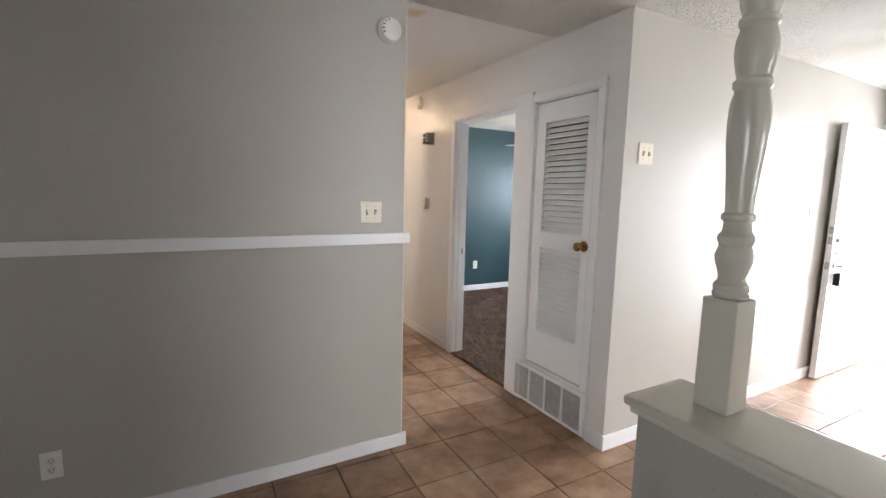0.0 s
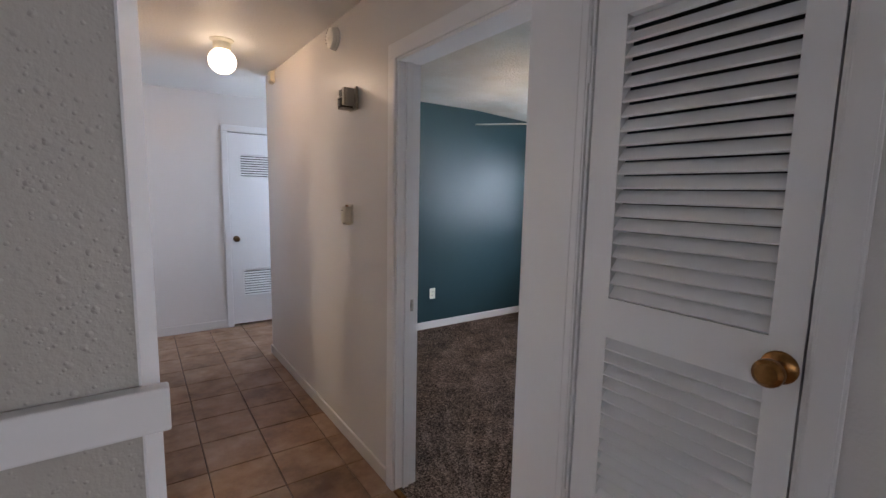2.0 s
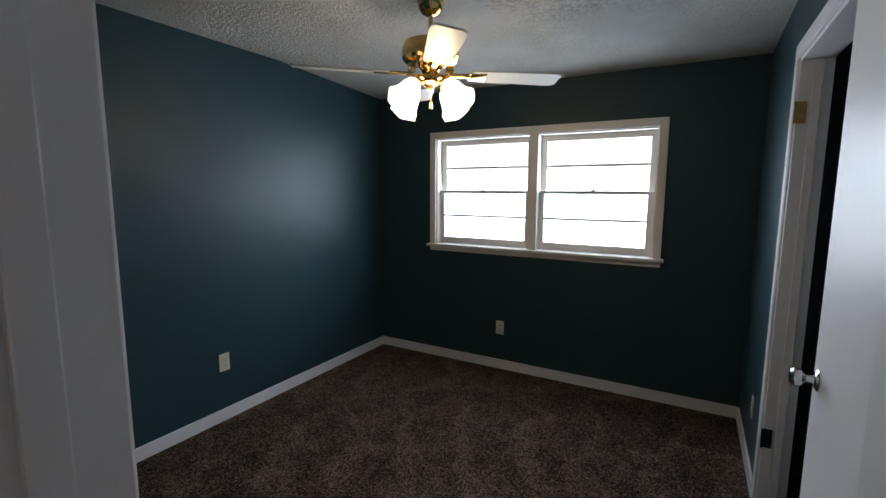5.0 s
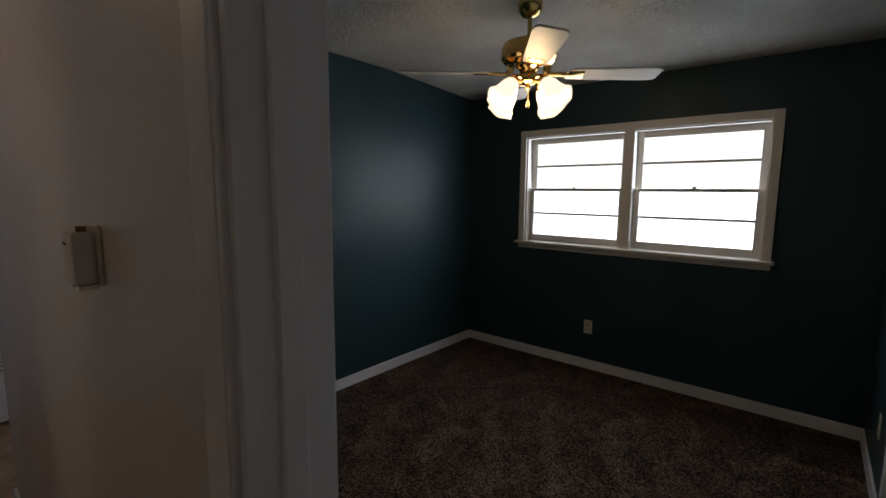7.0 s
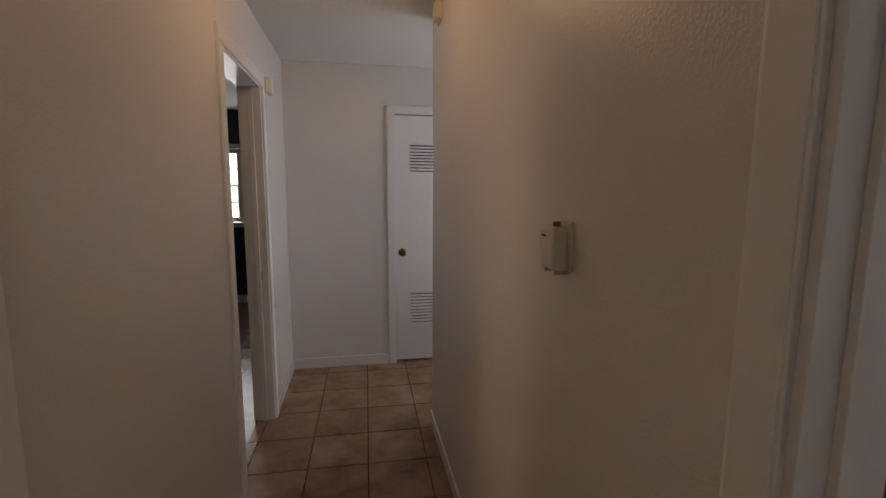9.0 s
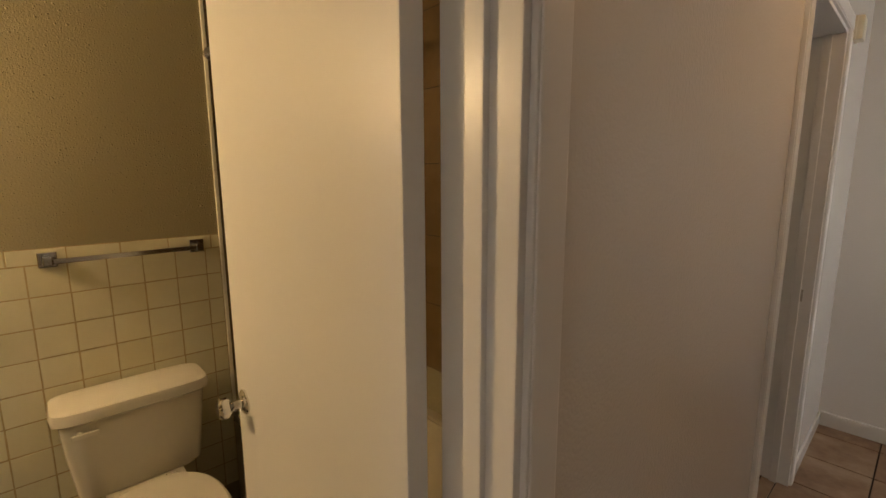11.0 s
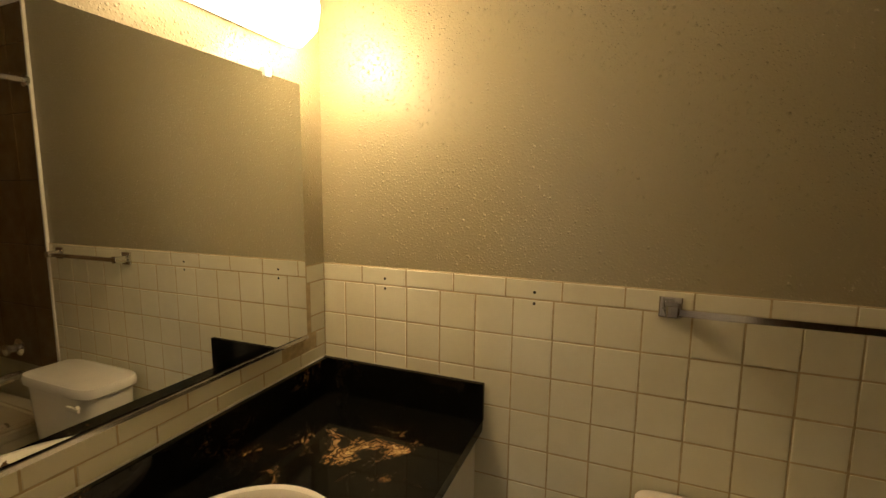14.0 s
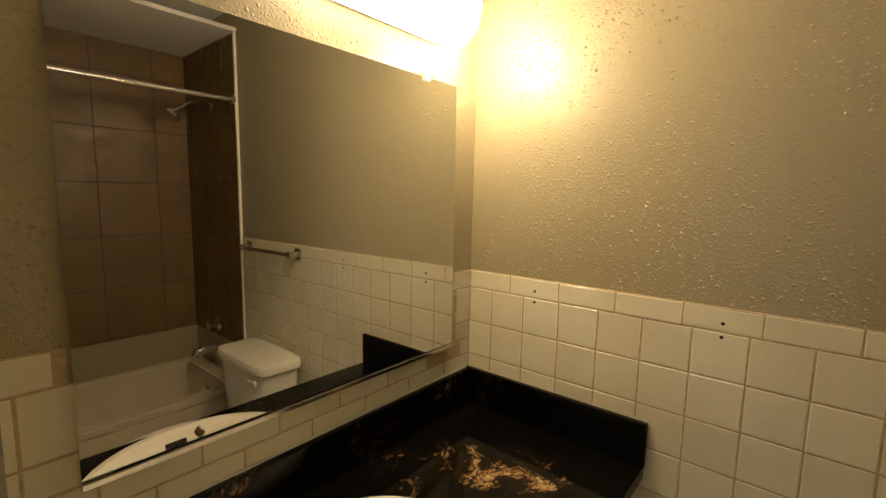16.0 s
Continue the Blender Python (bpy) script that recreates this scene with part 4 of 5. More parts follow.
lamp = thing("ceiling_globe_lamp", (1.74, 4.93, H), "lit white glass globe lamp on the hall ceiling", "ceiling lamp")
bm = bmesh.new()
lathe(bm, [(0.048, 2.335), (0.052, 2.345), (0.052, 2.38), (0.070, 2.392), (0.072, H)], pose(1.74, 4.93, 0), 28)
part("holder", bm, IVORY, lamp, "ivory porcelain holder", True)
bm = bmesh.new()
bmesh.ops.create_uvsphere(bm, u_segments=28, v_segments=16, radius=0.083, matrix=Matrix.Translation((1.74, 4.93, 2.268)) @ Matrix.Diagonal((1, 1, 0.94, 1)))
g = part("globe", bm, GLOBE, lamp, "glowing opal glass globe", True)
g.visible_shadow = False

# ---- bedroom things ----
FX, FY = 4.03, 4.176
FANANGLES, SHADE0 = (-53, 37, 132, 217), 168
fan = thing("ceiling_fan", (FX, FY, H - 0.035), "brass ceiling fan with cream blades and four lit glass shades", "ceiling fan")
bm = bmesh.new()
lathe(bm, [(0.020, 2.300), (0.040, 2.308), (0.058, 2.332), (0.062, 2.3655)], pose(FX, FY, 0), 28)
part("canopy", bm, BRASS, fan, "", True)
bm = bmesh.new()
cyl(bm, (FX, FY, 2.20), (FX, FY, 2.32), 0.011, 14)
part("downrod", bm, BRASS, fan, "", True)
bm = bmesh.new()
lathe(bm, [(0.07, 2.085), (0.125, 2.092), (0.136, 2.106), (0.136, 2.150), (0.122, 2.178), (0.07, 2.192), (0.022, 2.215)], pose(FX, FY, 0), 36)
part("motor_housing", bm, BRASS, fan, "polished brass motor housing", True)
bm = bmesh.new()
lathe(bm, [(0.030, 1.985), (0.048, 1.995), (0.052, 2.02), (0.040, 2.045), (0.055, 2.065), (0.062, 2.088)], pose(FX, FY, 0), 28)
part("light_kit", bm, BRASS, fan, "", True)
bm = bmesh.new()
lathe(bm, [(0.004, 1.955), (0.012, 1.965), (0.012, 1.985)], pose(FX, FY, 0), 16)
part("finial", bm, BRASS, fan, "", True)
BLADE = paint("cream_fan_blade", (0.66, 0.62, 0.54), 0.4, 0.05)
for ang in FANANGLES:
    m = pose(FX, FY, 2.035, 0, 0, ang) @ Matrix.Rotation(radians(-10), 4, "X")
    bm = bmesh.new()
    n, L0, L1 = 10, 0.20, 0.635
    prof = [(L0, 0.050), (L0 + 0.02, 0.056), (L1 - 0.06, 0.068), (L1 - 0.015, 0.062), (L1, 0.048)]
    ring = [(x, w) for x, w in prof] + [(x, -w) for x, w in reversed(prof)]
    top = [bm.verts.new(m @ Vector((x, y, 0.004))) for x, y in ring]
    bot = [bm.verts.new(m @ Vector((x, y, -0.004))) for x, y in ring]
    bm.faces.new(top)
    bm.faces.new(bot[::-1])
    for k in range(len(ring)):
        bm.faces.new((top[k], bot[k], bot[(k + 1) % len(ring)], top[(k + 1) % len(ring)]))
    b = part("blade", bm, BLADE, fan)
    bm = B((0.075, 0.11, -0.012, 0.012, 0.004, 0.044), (0.09, 0.20, -0.012, 0.012, -0.009, 0.006), (0.185, 0.27, -0.040, 0.040, -0.007, -0.0035), bevel=0.0015)
    bm.transform(m)
    part("blade_iron", bm, BRASS, b, "", True)
for k in range(4):
    a = radians(SHADE0 + 90 * k)
    d = Vector((math.cos(a), math.sin(a), 0))
    bm = bmesh.new()
    tube(bm, [Vector((FX, FY, 2.01)) + d * 0.04, Vector((FX, FY, 2.015)) + d * 0.075, Vector((FX, FY, 1.995)) + d * 0.098], 0.009)
    arm = part("lamp_arm", bm, BRASS, fan, "", True)
    q = (d * 0.62 + Vector((0, 0, -0.78))).to_track_quat("Z", "Y").to_matrix().to_4x4()
    base = Matrix.Translation(Vector((FX, FY, 1.995)) + d * 0.098) @ q
    bm = bmesh.new()
    lathe(bm, [(0.020, -0.012), (0.024, 0.0), (0.024, 0.018)], base, 18)
    part("socket", bm, BRASS, arm, "", True)
    # ruffled square-mouthed tulip
    bm = bmesh.new()
    rings, n = [], 32
    for r, z in ((0.022, 0.012), (0.034, 0.024), (0.045, 0.050), (0.052, 0.085), (0.062, 0.125), (0.074, 0.150)):
        f = (z - 0.012) / 0.138
        rings.append([bm.verts.new(base @ Vector(((r * (1 + 0.16 * f * f * math.cos(4 * t))) * math.cos(t), (r * (1 + 0.16 * f * f * math.cos(4 * t))) * math.sin(t), z - 0.010 * f * f * math.cos(4 * t)))) for t in [j * math.tau / n for j in range(n)]])
    for r0, r1 in zip(rings, rings[1:]):
        for j in range(n):
            bm.faces.new((r0[j], r0[(j + 1) % n], r1[(j + 1) % n], r1[j]))
    sh = part("shade", bm, FROST, arm, "lit frosted glass tulip shade", True)
    sol = sh.modifiers.new("thick", "SOLIDIFY")
    sol.thickness = 0.003
    sh.visible_shadow = False
bm = bmesh.new()
cyl(bm, (FX - 0.03, FY - 0.02, 1.90), (FX - 0.03, FY - 0.02, 2.02), 0.0015, 6)
part("pull_chain", bm, BRASS, fan)
bm = bmesh.new()
lathe(bm, [(0.003, 1.866), (0.008, 1.872), (0.008, 1.892), (0.003, 1.902)], pose(FX - 0.03, FY - 0.02, 0), 12)
part("pull_fob", bm, BRASS, fan, "", True)

VX, VY = 3.93, 3.61
vent = thing("round_ceiling_vent", (VX, VY, H - 0.035), "round beige ceiling air diffuser with concentric rings and a string", "vent")
VENTP = plain("yellowed_metal_paint", (0.52, 0.46, 0.34), 0.5, 0, 0.12)
bm = bmesh.new()
lathe(bm, [(0.120, 2.3570), (0.150, 2.3550), (0.152, 2.3645)], pose(VX, VY, 0), 40)
part("rim", bm, VENTP, vent, "", True)
bm = bmesh.new()
lathe(bm, [(0.118, 2.3525), (0.119, 2.3565)], pose(VX, VY, 0), 40)
part("throat", bm, DARK, vent)
for k, r in enumerate((0.112, 0.090, 0.068, 0.046, 0.024)):
    bm = bmesh.new()
    n = 36
    pr = [(r, 2.3550), (r - 0.006, 2.3430 - k * 0.001), (r - 0.009, 2.3430 - k * 0.001), (r - 0.004, 2.3550)]
    rr = [[bm.verts.new((VX + q * math.cos(j * math.tau / n), VY + q * math.sin(j * math.tau / n), z)) for j in range(n)] for q, z in pr]
    for i in range(4):
        for j in range(n):
            bm.faces.new((rr[i][j], rr[i][(j + 1) % n], rr[(i + 1) % 4][(j + 1) % n], rr[(i + 1) % 4][j]))
    part("ring", bm, VENTP, vent, "", True)
bm = bmesh.new()
cyl(bm, (VX, VY, 2.27), (VX, VY, 2.3490), 0.0015, 6)
part("pull_string", bm, BLACKIRON, vent)

# ---- bathroom things ----
vanity = thing("vanity_cabinet", (0.08, 2.70, 0.0), "cream painted vanity cabinet with black iron pulls", "vanity cabinet")
CAB = paint("cream_cabinet_paint", (0.66, 0.63, 0.55), 0.32, 0.04)
part("body", B((-0.484, 0.642, 2.455, 2.962, 0.09, 0.768), (-0.484, 0.642, 2.46, 2.90, 0.0, 0.09)), CAB, vanity)


def pull(parent, x, y, z, upright=False):
    bm = bmesh.new()
    d = Vector((0, 0, 1)) if upright else Vector((1, 0, 0))
    c = Vector((x, y, z))
    pts = [c - d * 0.044 + Vector((0, 0.002, 0)), c - d * 0.040 + Vector((0, 0.016, 0)), c - d * 0.02 + Vector((0, 0.026, 0)), c + Vector((0, 0.029, 0)), c + d * 0.02 + Vector((0, 0.026, 0)), c + d * 0.040 + Vector((0, 0.016, 0)), c + d * 0.044 + Vector((0, 0.002, 0))]
    tube(bm, pts, 0.0055, 8)
    for s in (-1, 1):
        cyl(bm, c + d * 0.045 * s, c + d * 0.045 * s + Vector((0, 0.004, 0)), 0.011, 12)
    part("pull", bm, BLACKIRON, parent, "black iron bow pull", True)


for z0, z1 in ((0.555, 0.735), (0.345, 0.535), (0.12, 0.325)):
    dr = part("drawer_front", B((-0.462, -0.115, 2.962, 2.980, z0, z1), bevel=0.004), CAB, vanity)
    pull(dr, -0.285, 2.980, (z0 + z1) / 2 - 0.02)
for x0, x1, hx in ((-0.095, 0.262, -0.060), (0.280, 0.630, 0.600)):
    dr = part("cabinet_door", B((x0, x1, 2.962, 2.980, 0.12, 0.735), bevel=0.004), CAB, vanity)
    pull(dr, hx, 2.980, 0.60, True)
bm = bmesh.new()
# counter slab with an oval hole for the basin
SX, SY, RX, RY = 0.238, 2.742, 0.255, 0.213
x0, x1, y0, y1, z0, z1 = -0.486, 0.643, 2.443, 2.995, 0.768, 0.800
n = 40
inner = [(SX + (RX - 0.018) * math.cos(k * math.tau / n), SY + (RY - 0.018) * math.sin(k * math.tau / n)) for k in range(n)]


def outward(px, py):
    dx, dy = px - SX, py - SY
    s = min([(b - o) / d for o, d, b in ((SX, dx, x1 if dx > 0 else x0), (SY, dy, y1 if dy > 0 else y0)) if abs(d) > 1e-9])
    return SX + dx * s, SY + dy * s


outer = [outward(*p) for p in inner]
for cx, cy in ((x0, y0), (x1, y0), (x1, y1), (x0, y1)):
    k = min(range(n), key=lambda j: (outer[j][0] - cx) ** 2 + (outer[j][1] - cy) ** 2)
    outer[k] = (cx, cy)
V = [[bm.verts.new((p[0], p[1], z)) for p in ring] for ring in (inner, outer) for z in (z0, z1)]
ib, it, ob_, ot = V
for k in range(n):
    j = (k + 1) % n
    bm.faces.new((it[k], it[j], ot[j], ot[k]))
    bm.faces.new((ib[j], ib[k], ob_[k], ob_[j]))
    bm.faces.new((ib[k], ib[j], it[j], it[k]))
    bm.faces.new((ob_[j], ob_[k], ot[k], ot[j]))
counter = tagged(obj("countertop", bm, GRANITE), "polished black granite countertop with gold veins on the vanity", "countertop")
part("side_splash", B((-0.486, -0.466, 2.443, 2.998, 0.8005, 0.916), bevel=0.002), GRANITE, counter)
part("back_splash", B((-0.4655, 0.643, 2.443, 2.463, 0.8005, 0.916), bevel=0.002), GRANITE, counter)
CAULK = plain("white_caulk", (0.72, 0.70, 0.64), 0.6)
part("caulk_line", B((-0.4655, 0.643, 2.4435, 2.449, 0.916, 0.920), (-0.486, -0.4805, 2.4435, 2.998, 0.916, 0.920)), CAULK, counter, "white caulk bead")

sink = thing("oval_sink", (SX, SY, 0.80), "white porcelain oval drop-in sink in the granite top", "sink")
bm = bmesh.new()
n = 48
rows = [(1.0, 0.801), (0.995, 0.816), (0.955, 0.826), (0.90, 0.825), (0.86, 0.812), (0.82, 0.775), (0.70, 0.715), (0.45, 0.680), (0.12, 0.670)]
rg = [[bm.verts.new((SX + RX * f * math.cos(k * math.tau / n), SY + RY * f * math.sin(k * math.tau / n), z)) for k in range(n)] for f, z in rows]
for a, b in zip(rg, rg[1:]):
    for k in range(n):
        bm.faces.new((a[k], a[(k + 1) % n], b[(k + 1) % n], b[k]))
bm.faces.new(rg[-1])
part("basin", bm, PORC, sink, "", True)
bm = B((SX - 0.026, SX + 0.026, -0.0065, 0.0065, -0.001, 0.0045), bevel=0.002)
bm.transform(Matrix.Translation((0, SY + RY * 0.832, 0.791)) @ Matrix.Rotation(radians(65), 4, "X"))
part("overflow_slot", bm, BLACKIRON, sink)
bm = bmesh.new()
cyl(bm, (SX, SY, 0.671), (SX, SY, 0.678), 0.022, 20)
part("drain", bm, CHROME, sink, "", True)
bm = bmesh.new()
lathe(bm, [(0.005, -0.010), (0.014, -0.008), (0.016, 0.004), (0.012, 0.008)], Matrix.Translation((SX - 0.062, SY + RY * 0.845, 0.802)) @ Matrix.Rotation(radians(62), 4, "X"), 18)
part("stopper", bm, BRONZE, sink, "", True)

mirror = thing("wall_mirror", (0.06, 2.45, 1.015), "frameless wall mirror with plastic clips above the vanity", "mirror")
bm = B((-0.4405, 0.4405, -0.003, 0.003, -0.370, 0.370))
bm.transform(pose(0.0735, 2.4555, 1.395, 0.35, 0, -0.35))
part("mirror_glass", bm, MIRROR, mirror)
part("backing", B((-0.364, 0.510, 2.4415, 2.4455, 1.027, 1.763)), BLACKIRON, mirror)
part("bottom_channel", B((-0.370, 0.515, 2.442, 2.466, 1.012, 1.0225), bevel=0.001), CHROME, mirror)
for cx in (-0.240, 0.387):
    part("clip", B((cx - 0.012, cx + 0.012, 2.446, 2.464, 1.755, 1.779), bevel=0.003), WHITEPL, mirror, "clear plastic clip")

fix = thing("vanity_light", (0.02, 2.44, 1.93), "lit faceted vanity light bar above the mirror", "wall lamp")
part("back_plate", B((-0.315, 0.145, 2.442, 2.462, 1.862, 2.035), bevel=0.004), WHITEPL, fix)
bm = bmesh.new()
xa, xb = -0.325, 0.150
ring = [(2.463, 1.855), (2.505, 1.850), (2.555, 1.885), (2.568, 1.94), (2.555, 2.00), (2.505, 2.04), (2.463, 2.035)]
A_ = [bm.verts.new((xa, y, z)) for y, z in ring]
B_ = [bm.verts.new((xb, y, z)) for y, z in ring]
bm.faces.new(A_)
bm.faces.new(B_[::-1])
for k in range(len(ring)):
    j = (k + 1) % len(ring)
    bm.faces.new((A_[k], A_[j], B_[j], B_[k]))
df = part("diffuser", bm, DIFFUSER, fix, "glowing faceted acrylic diffuser")
df.visible_shadow = False

bar = thing("towel_bar", (-0.48, 3.69, 1.19), "square chrome towel bar on the tiled wall", "towel bar")
for y in (3.462, 3.919):
    p = part("post", B((-0.480, -0.473, y - 0.026, y + 0.026, 1.165, 1.217), (-0.473, -0.425, y - 0.013, y + 0.013, 1.176, 1.204), bevel=0.003), CHROME, bar)
part("bar", B((-0.449, -0.432, 3.475, 3.906, 1.180, 1.197), bevel=0.002), CHROME, bar)

toilet = thing("toilet", (-0.2, 3.645, 0.0), "white porcelain two-piece toilet with the lid closed", "toilet")


def loft(bm, rows, n=40, p=2.6):
    """Stacked rounded outlines: rows of (cx, cy, rx, ry, z)."""
    rings = []
    for cx, cy, rx, ry, z in rows:
        ring = []
        for k in range(n):
            c, s = math.cos(k * math.tau / n), math.sin(k * math.tau / n)
            ring.append(bm.verts.new((cx + rx * math.copysign(abs(c) ** (2 / p), c), cy + ry * math.copysign(abs(s) ** (2 / p), s), z)))
        rings.append(ring)
    for a, b in zip(rings, rings[1:]):
        for k in range(n):
            bm.faces.new((a[k], a[(k + 1) % n], b[(k + 1) % n], b[k]))
    bm.faces.new(rings[0][::-1])
    bm.faces.new(rings[-1])


TY = 3.638
bm = bmesh.new()
loft(bm, [(-0.365, TY, 0.085, 0.168, 0.385), (-0.363, TY, 0.092, 0.188, 0.40), (-0.362, TY, 0.096, 0.206, 0.55), (-0.361, TY, 0.099, 0.216, 0.672)], 48, 6)
part("tank", bm, PORC, toilet, "", True)
bm = bmesh.new()
loft(bm, [(-0.361, TY, 0.103, 0.224, 0.672), (-0.359, TY, 0.110, 0.233, 0.680), (-0.359, TY, 0.111, 0.235, 0.702), (-0.360, TY, 0.107, 0.230, 0.716), (-0.362, TY, 0.088, 0.210, 0.722)], 48, 6)
part("tank_lid", bm, PORC, toilet, "", True)
bm = bmesh.new()
cyl(bm, (-0.262, TY - 0.165, 0.640), (-0.250, TY - 0.165, 0.640), 0.011, 14)
box(bm, -0.256, -0.246, TY - 0.185, TY - 0.112, 0.628, 0.646, 0.004)
part("flush_lever", bm, PORC, toilet, "white flush lever")
bm = bmesh.new()
loft(bm, [(-0.08, TY, 0.24, 0.105, 0.0), (-0.08, TY, 0.23, 0.10, 0.03), (-0.06, TY, 0.20, 0.095, 0.16), (-0.03, TY, 0.23, 0.14, 0.27), (0.0, TY, 0.262, 0.182, 0.37), (0.0, TY, 0.262, 0.182, 0.388)], 44, 2.3)
part("bowl", bm, PORC, toilet, "", True)
part("tank_foot", B((-0.44, -0.22, TY - 0.12, TY + 0.12, 0.36, 0.387), bevel=0.006), PORC, toilet)
bm = bmesh.new()
loft(bm, [(0.015, TY, 0.245, 0.186, 0.389), (0.015, TY, 0.248, 0.190, 0.405), (0.015, TY, 0.235, 0.180, 0.414)], 44, 2.4)
part("seat_lid", bm, PORC, toilet, "", True)
for s in (-0.07, 0.07):
    bm = bmesh.new()
    cyl(bm, (-0.226, TY + s - 0.015, 0.402), (-0.226, TY + s + 0.015, 0.402), 0.010, 12)
    part("seat_hinge", bm, PORC, toilet)
bm = bmesh.new()
tube(bm, [(-0.47, 3.40, 0.18), (-0.44, 3.40, 0.18), (-0.43, 3.42, 0.24), (-0.42, 3.47, 0.37)], 0.006)
cyl(bm, (-0.45, 3.40, 0.165), (-0.45, 3.40, 0.20), 0.013, 10)
part("supply_line", bm, CHROME, toilet, "", True)

tub = thing("bathtub", (0.3, 4.34, 0.0), "almond enamel built-in bathtub with chrome spout", "bathtub")
bm = bmesh.new()
x0, x1, y0, y1 = -0.478, 1.095, 4.005, 4.668
box(bm, x0, x1, y0, y0 + 0.03, 0.0, 0.395)
rim = [(x0, x1, y0, y1, 0.395), (x0, x1, y0, y1, 0.425), (x0 + 0.07, x1 - 0.07, y0 + 0.07, y1 - 0.05, 0.425), (x0 + 0.10, x1 - 0.14, y0 + 0.10, y1 - 0.08, 0.22), (x0 + 0.16, x1 - 0.26, y0 + 0.15, y1 - 0.13, 0.10)]
rr = [[bm.verts.new(p) for p in ((a, c, z), (b, c, z), (b, d, z), (a, d, z))] for a, b, c, d, z in rim]
for a, b in zip(rr, rr[1:]):
    for k in range(4):
        bm.faces.new((a[k], a[(k + 1) % 4], b[(k + 1) % 4], b[k]))
bm.faces.new(rr[-1])
bmesh.ops.bevel(bm, geom=[e for e in bm.edges if e.verts[0].co.z > 0.05 and e.verts[1].co.z > 0.05 and e.verts[0].co.x > x0 + 0.01], offset=0.012, segments=3, affect="EDGES")
part("tub_shell", bm, ALMOND, tub, "", True)
bm = bmesh.new()
tube(bm, [(-0.478, 4.33, 0.56), (-0.40, 4.33, 0.56), (-0.345, 4.33, 0.552), (-0.335, 4.33, 0.53)], 0.022, 14)
part("tub_spout", bm, CHROME, tub, "", True)
bm = bmesh.new()
lathe(bm, [(0.042, 0.0), (0.042, 0.006), (0.02, 0.014), (0.018, 0.045), (0.026, 0.05), (0.026, 0.062), (0.01, 0.066)], Matrix.Translation((-0.478, 4.33, 0.70)) @ Matrix.Rotation(radians(90), 4, "Y"), 22)
part("tub_valve", bm, CHROME, tub, "", True)
bm = bmesh.new()
cyl(bm, (-0.392, 4.33, 0.31), (-0.380, 4.33, 0.31), 0.034, 20)
part("overflow_plate", bm, CHROME, tub, "", True)
shower = thing("shower_fixture", (-0.478, 4.30, 1.93), "chrome shower head and arm on the tub wall", "shower")
bm = bmesh.new()
tube(bm, [(-0.478, 4.30, 1.94), (-0.42, 4.30, 1.955), (-0.36, 4.30, 1.945), (-0.31, 4.30, 1.905)], 0.009)
part("arm", bm, CHROME, shower, "", True)
bm = bmesh.new()
cyl(bm, (-0.478, 4.30, 1.94), (-0.472, 4.30, 1.94), 0.028, 18)
part("flange", bm, CHROME, shower, "", True)
bm = bmesh.new()
q = Vector((0.72, 0, -0.70)).to_track_quat("Z", "Y").to_matrix().to_4x4()
lathe(bm, [(0.012, 0.0), (0.016, 0.015), (0.022, 0.03), (0.042, 0.055), (0.042, 0.066), (0.036, 0.068)], Matrix.Translation((-0.315, 4.30, 1.91)) @ q, 22)
part("spray_head", bm, CHROME, shower, "", True)
rod = thing("shower_rod", (0.3, 4.03, 1.94), "chrome shower curtain rod across the tub", "shower rod")
bm = bmesh.new()
cyl(bm, (-0.476, 4.03, 1.945), (1.10, 4.03, 1.945), 0.0125, 16)
part("rod", bm, CHROME, rod, "", True)
for x, s in ((-0.476, 1), (1.10, -1)):
    bm = bmesh.new()
    cyl(bm, (x, 4.03, 1.945), (x + s * 0.012, 4.03, 1.945), 0.026, 18)
    part("flange", bm, CHROME, rod, "", True)

# ---- tiles, piece by piece ----


def tile_mesh(name, w, h, t, ch):
    """A tile lying in its local xy plane, its face up, with chamfered edges."""
    bm = bmesh.new()
    lo = [bm.verts.new((sx * w / 2, sy * h / 2, 0)) for sx, sy in ((-1, -1), (1, -1), (1, 1), (-1, 1))]
    mi = [bm.verts.new((v.co.x, v.co.y, t - ch)) for v in lo]
    hi = [bm.verts.new((v.co.x - math.copysign(ch, v.co.x), v.co.y - math.copysign(ch, v.co.y), t)) for v in lo]
    for a, b in ((lo, mi), (mi, hi)):
        for k in range(4):
            bm.faces.new((a[k], a[(k + 1) % 4], b[(k + 1) % 4], b[k]))
    bm.faces.new(hi)
    me = bpy.data.meshes.new(name)
    bm.to_mesh(me)
    bm.free()
    return me


meshes = {}


def lay(parent, m, w, h, t, ch, mat, name="tile"):
    key = (round(w, 3), round(h, 3), t, mat.name)
    if key not in meshes:
        meshes[key] = tile_mesh(name, w, h, t, ch)
        meshes[key].materials.append(mat)
    ob = new(name, meshes[key])
    ob.parent = parent
    ob.matrix_basis = m
    return ob


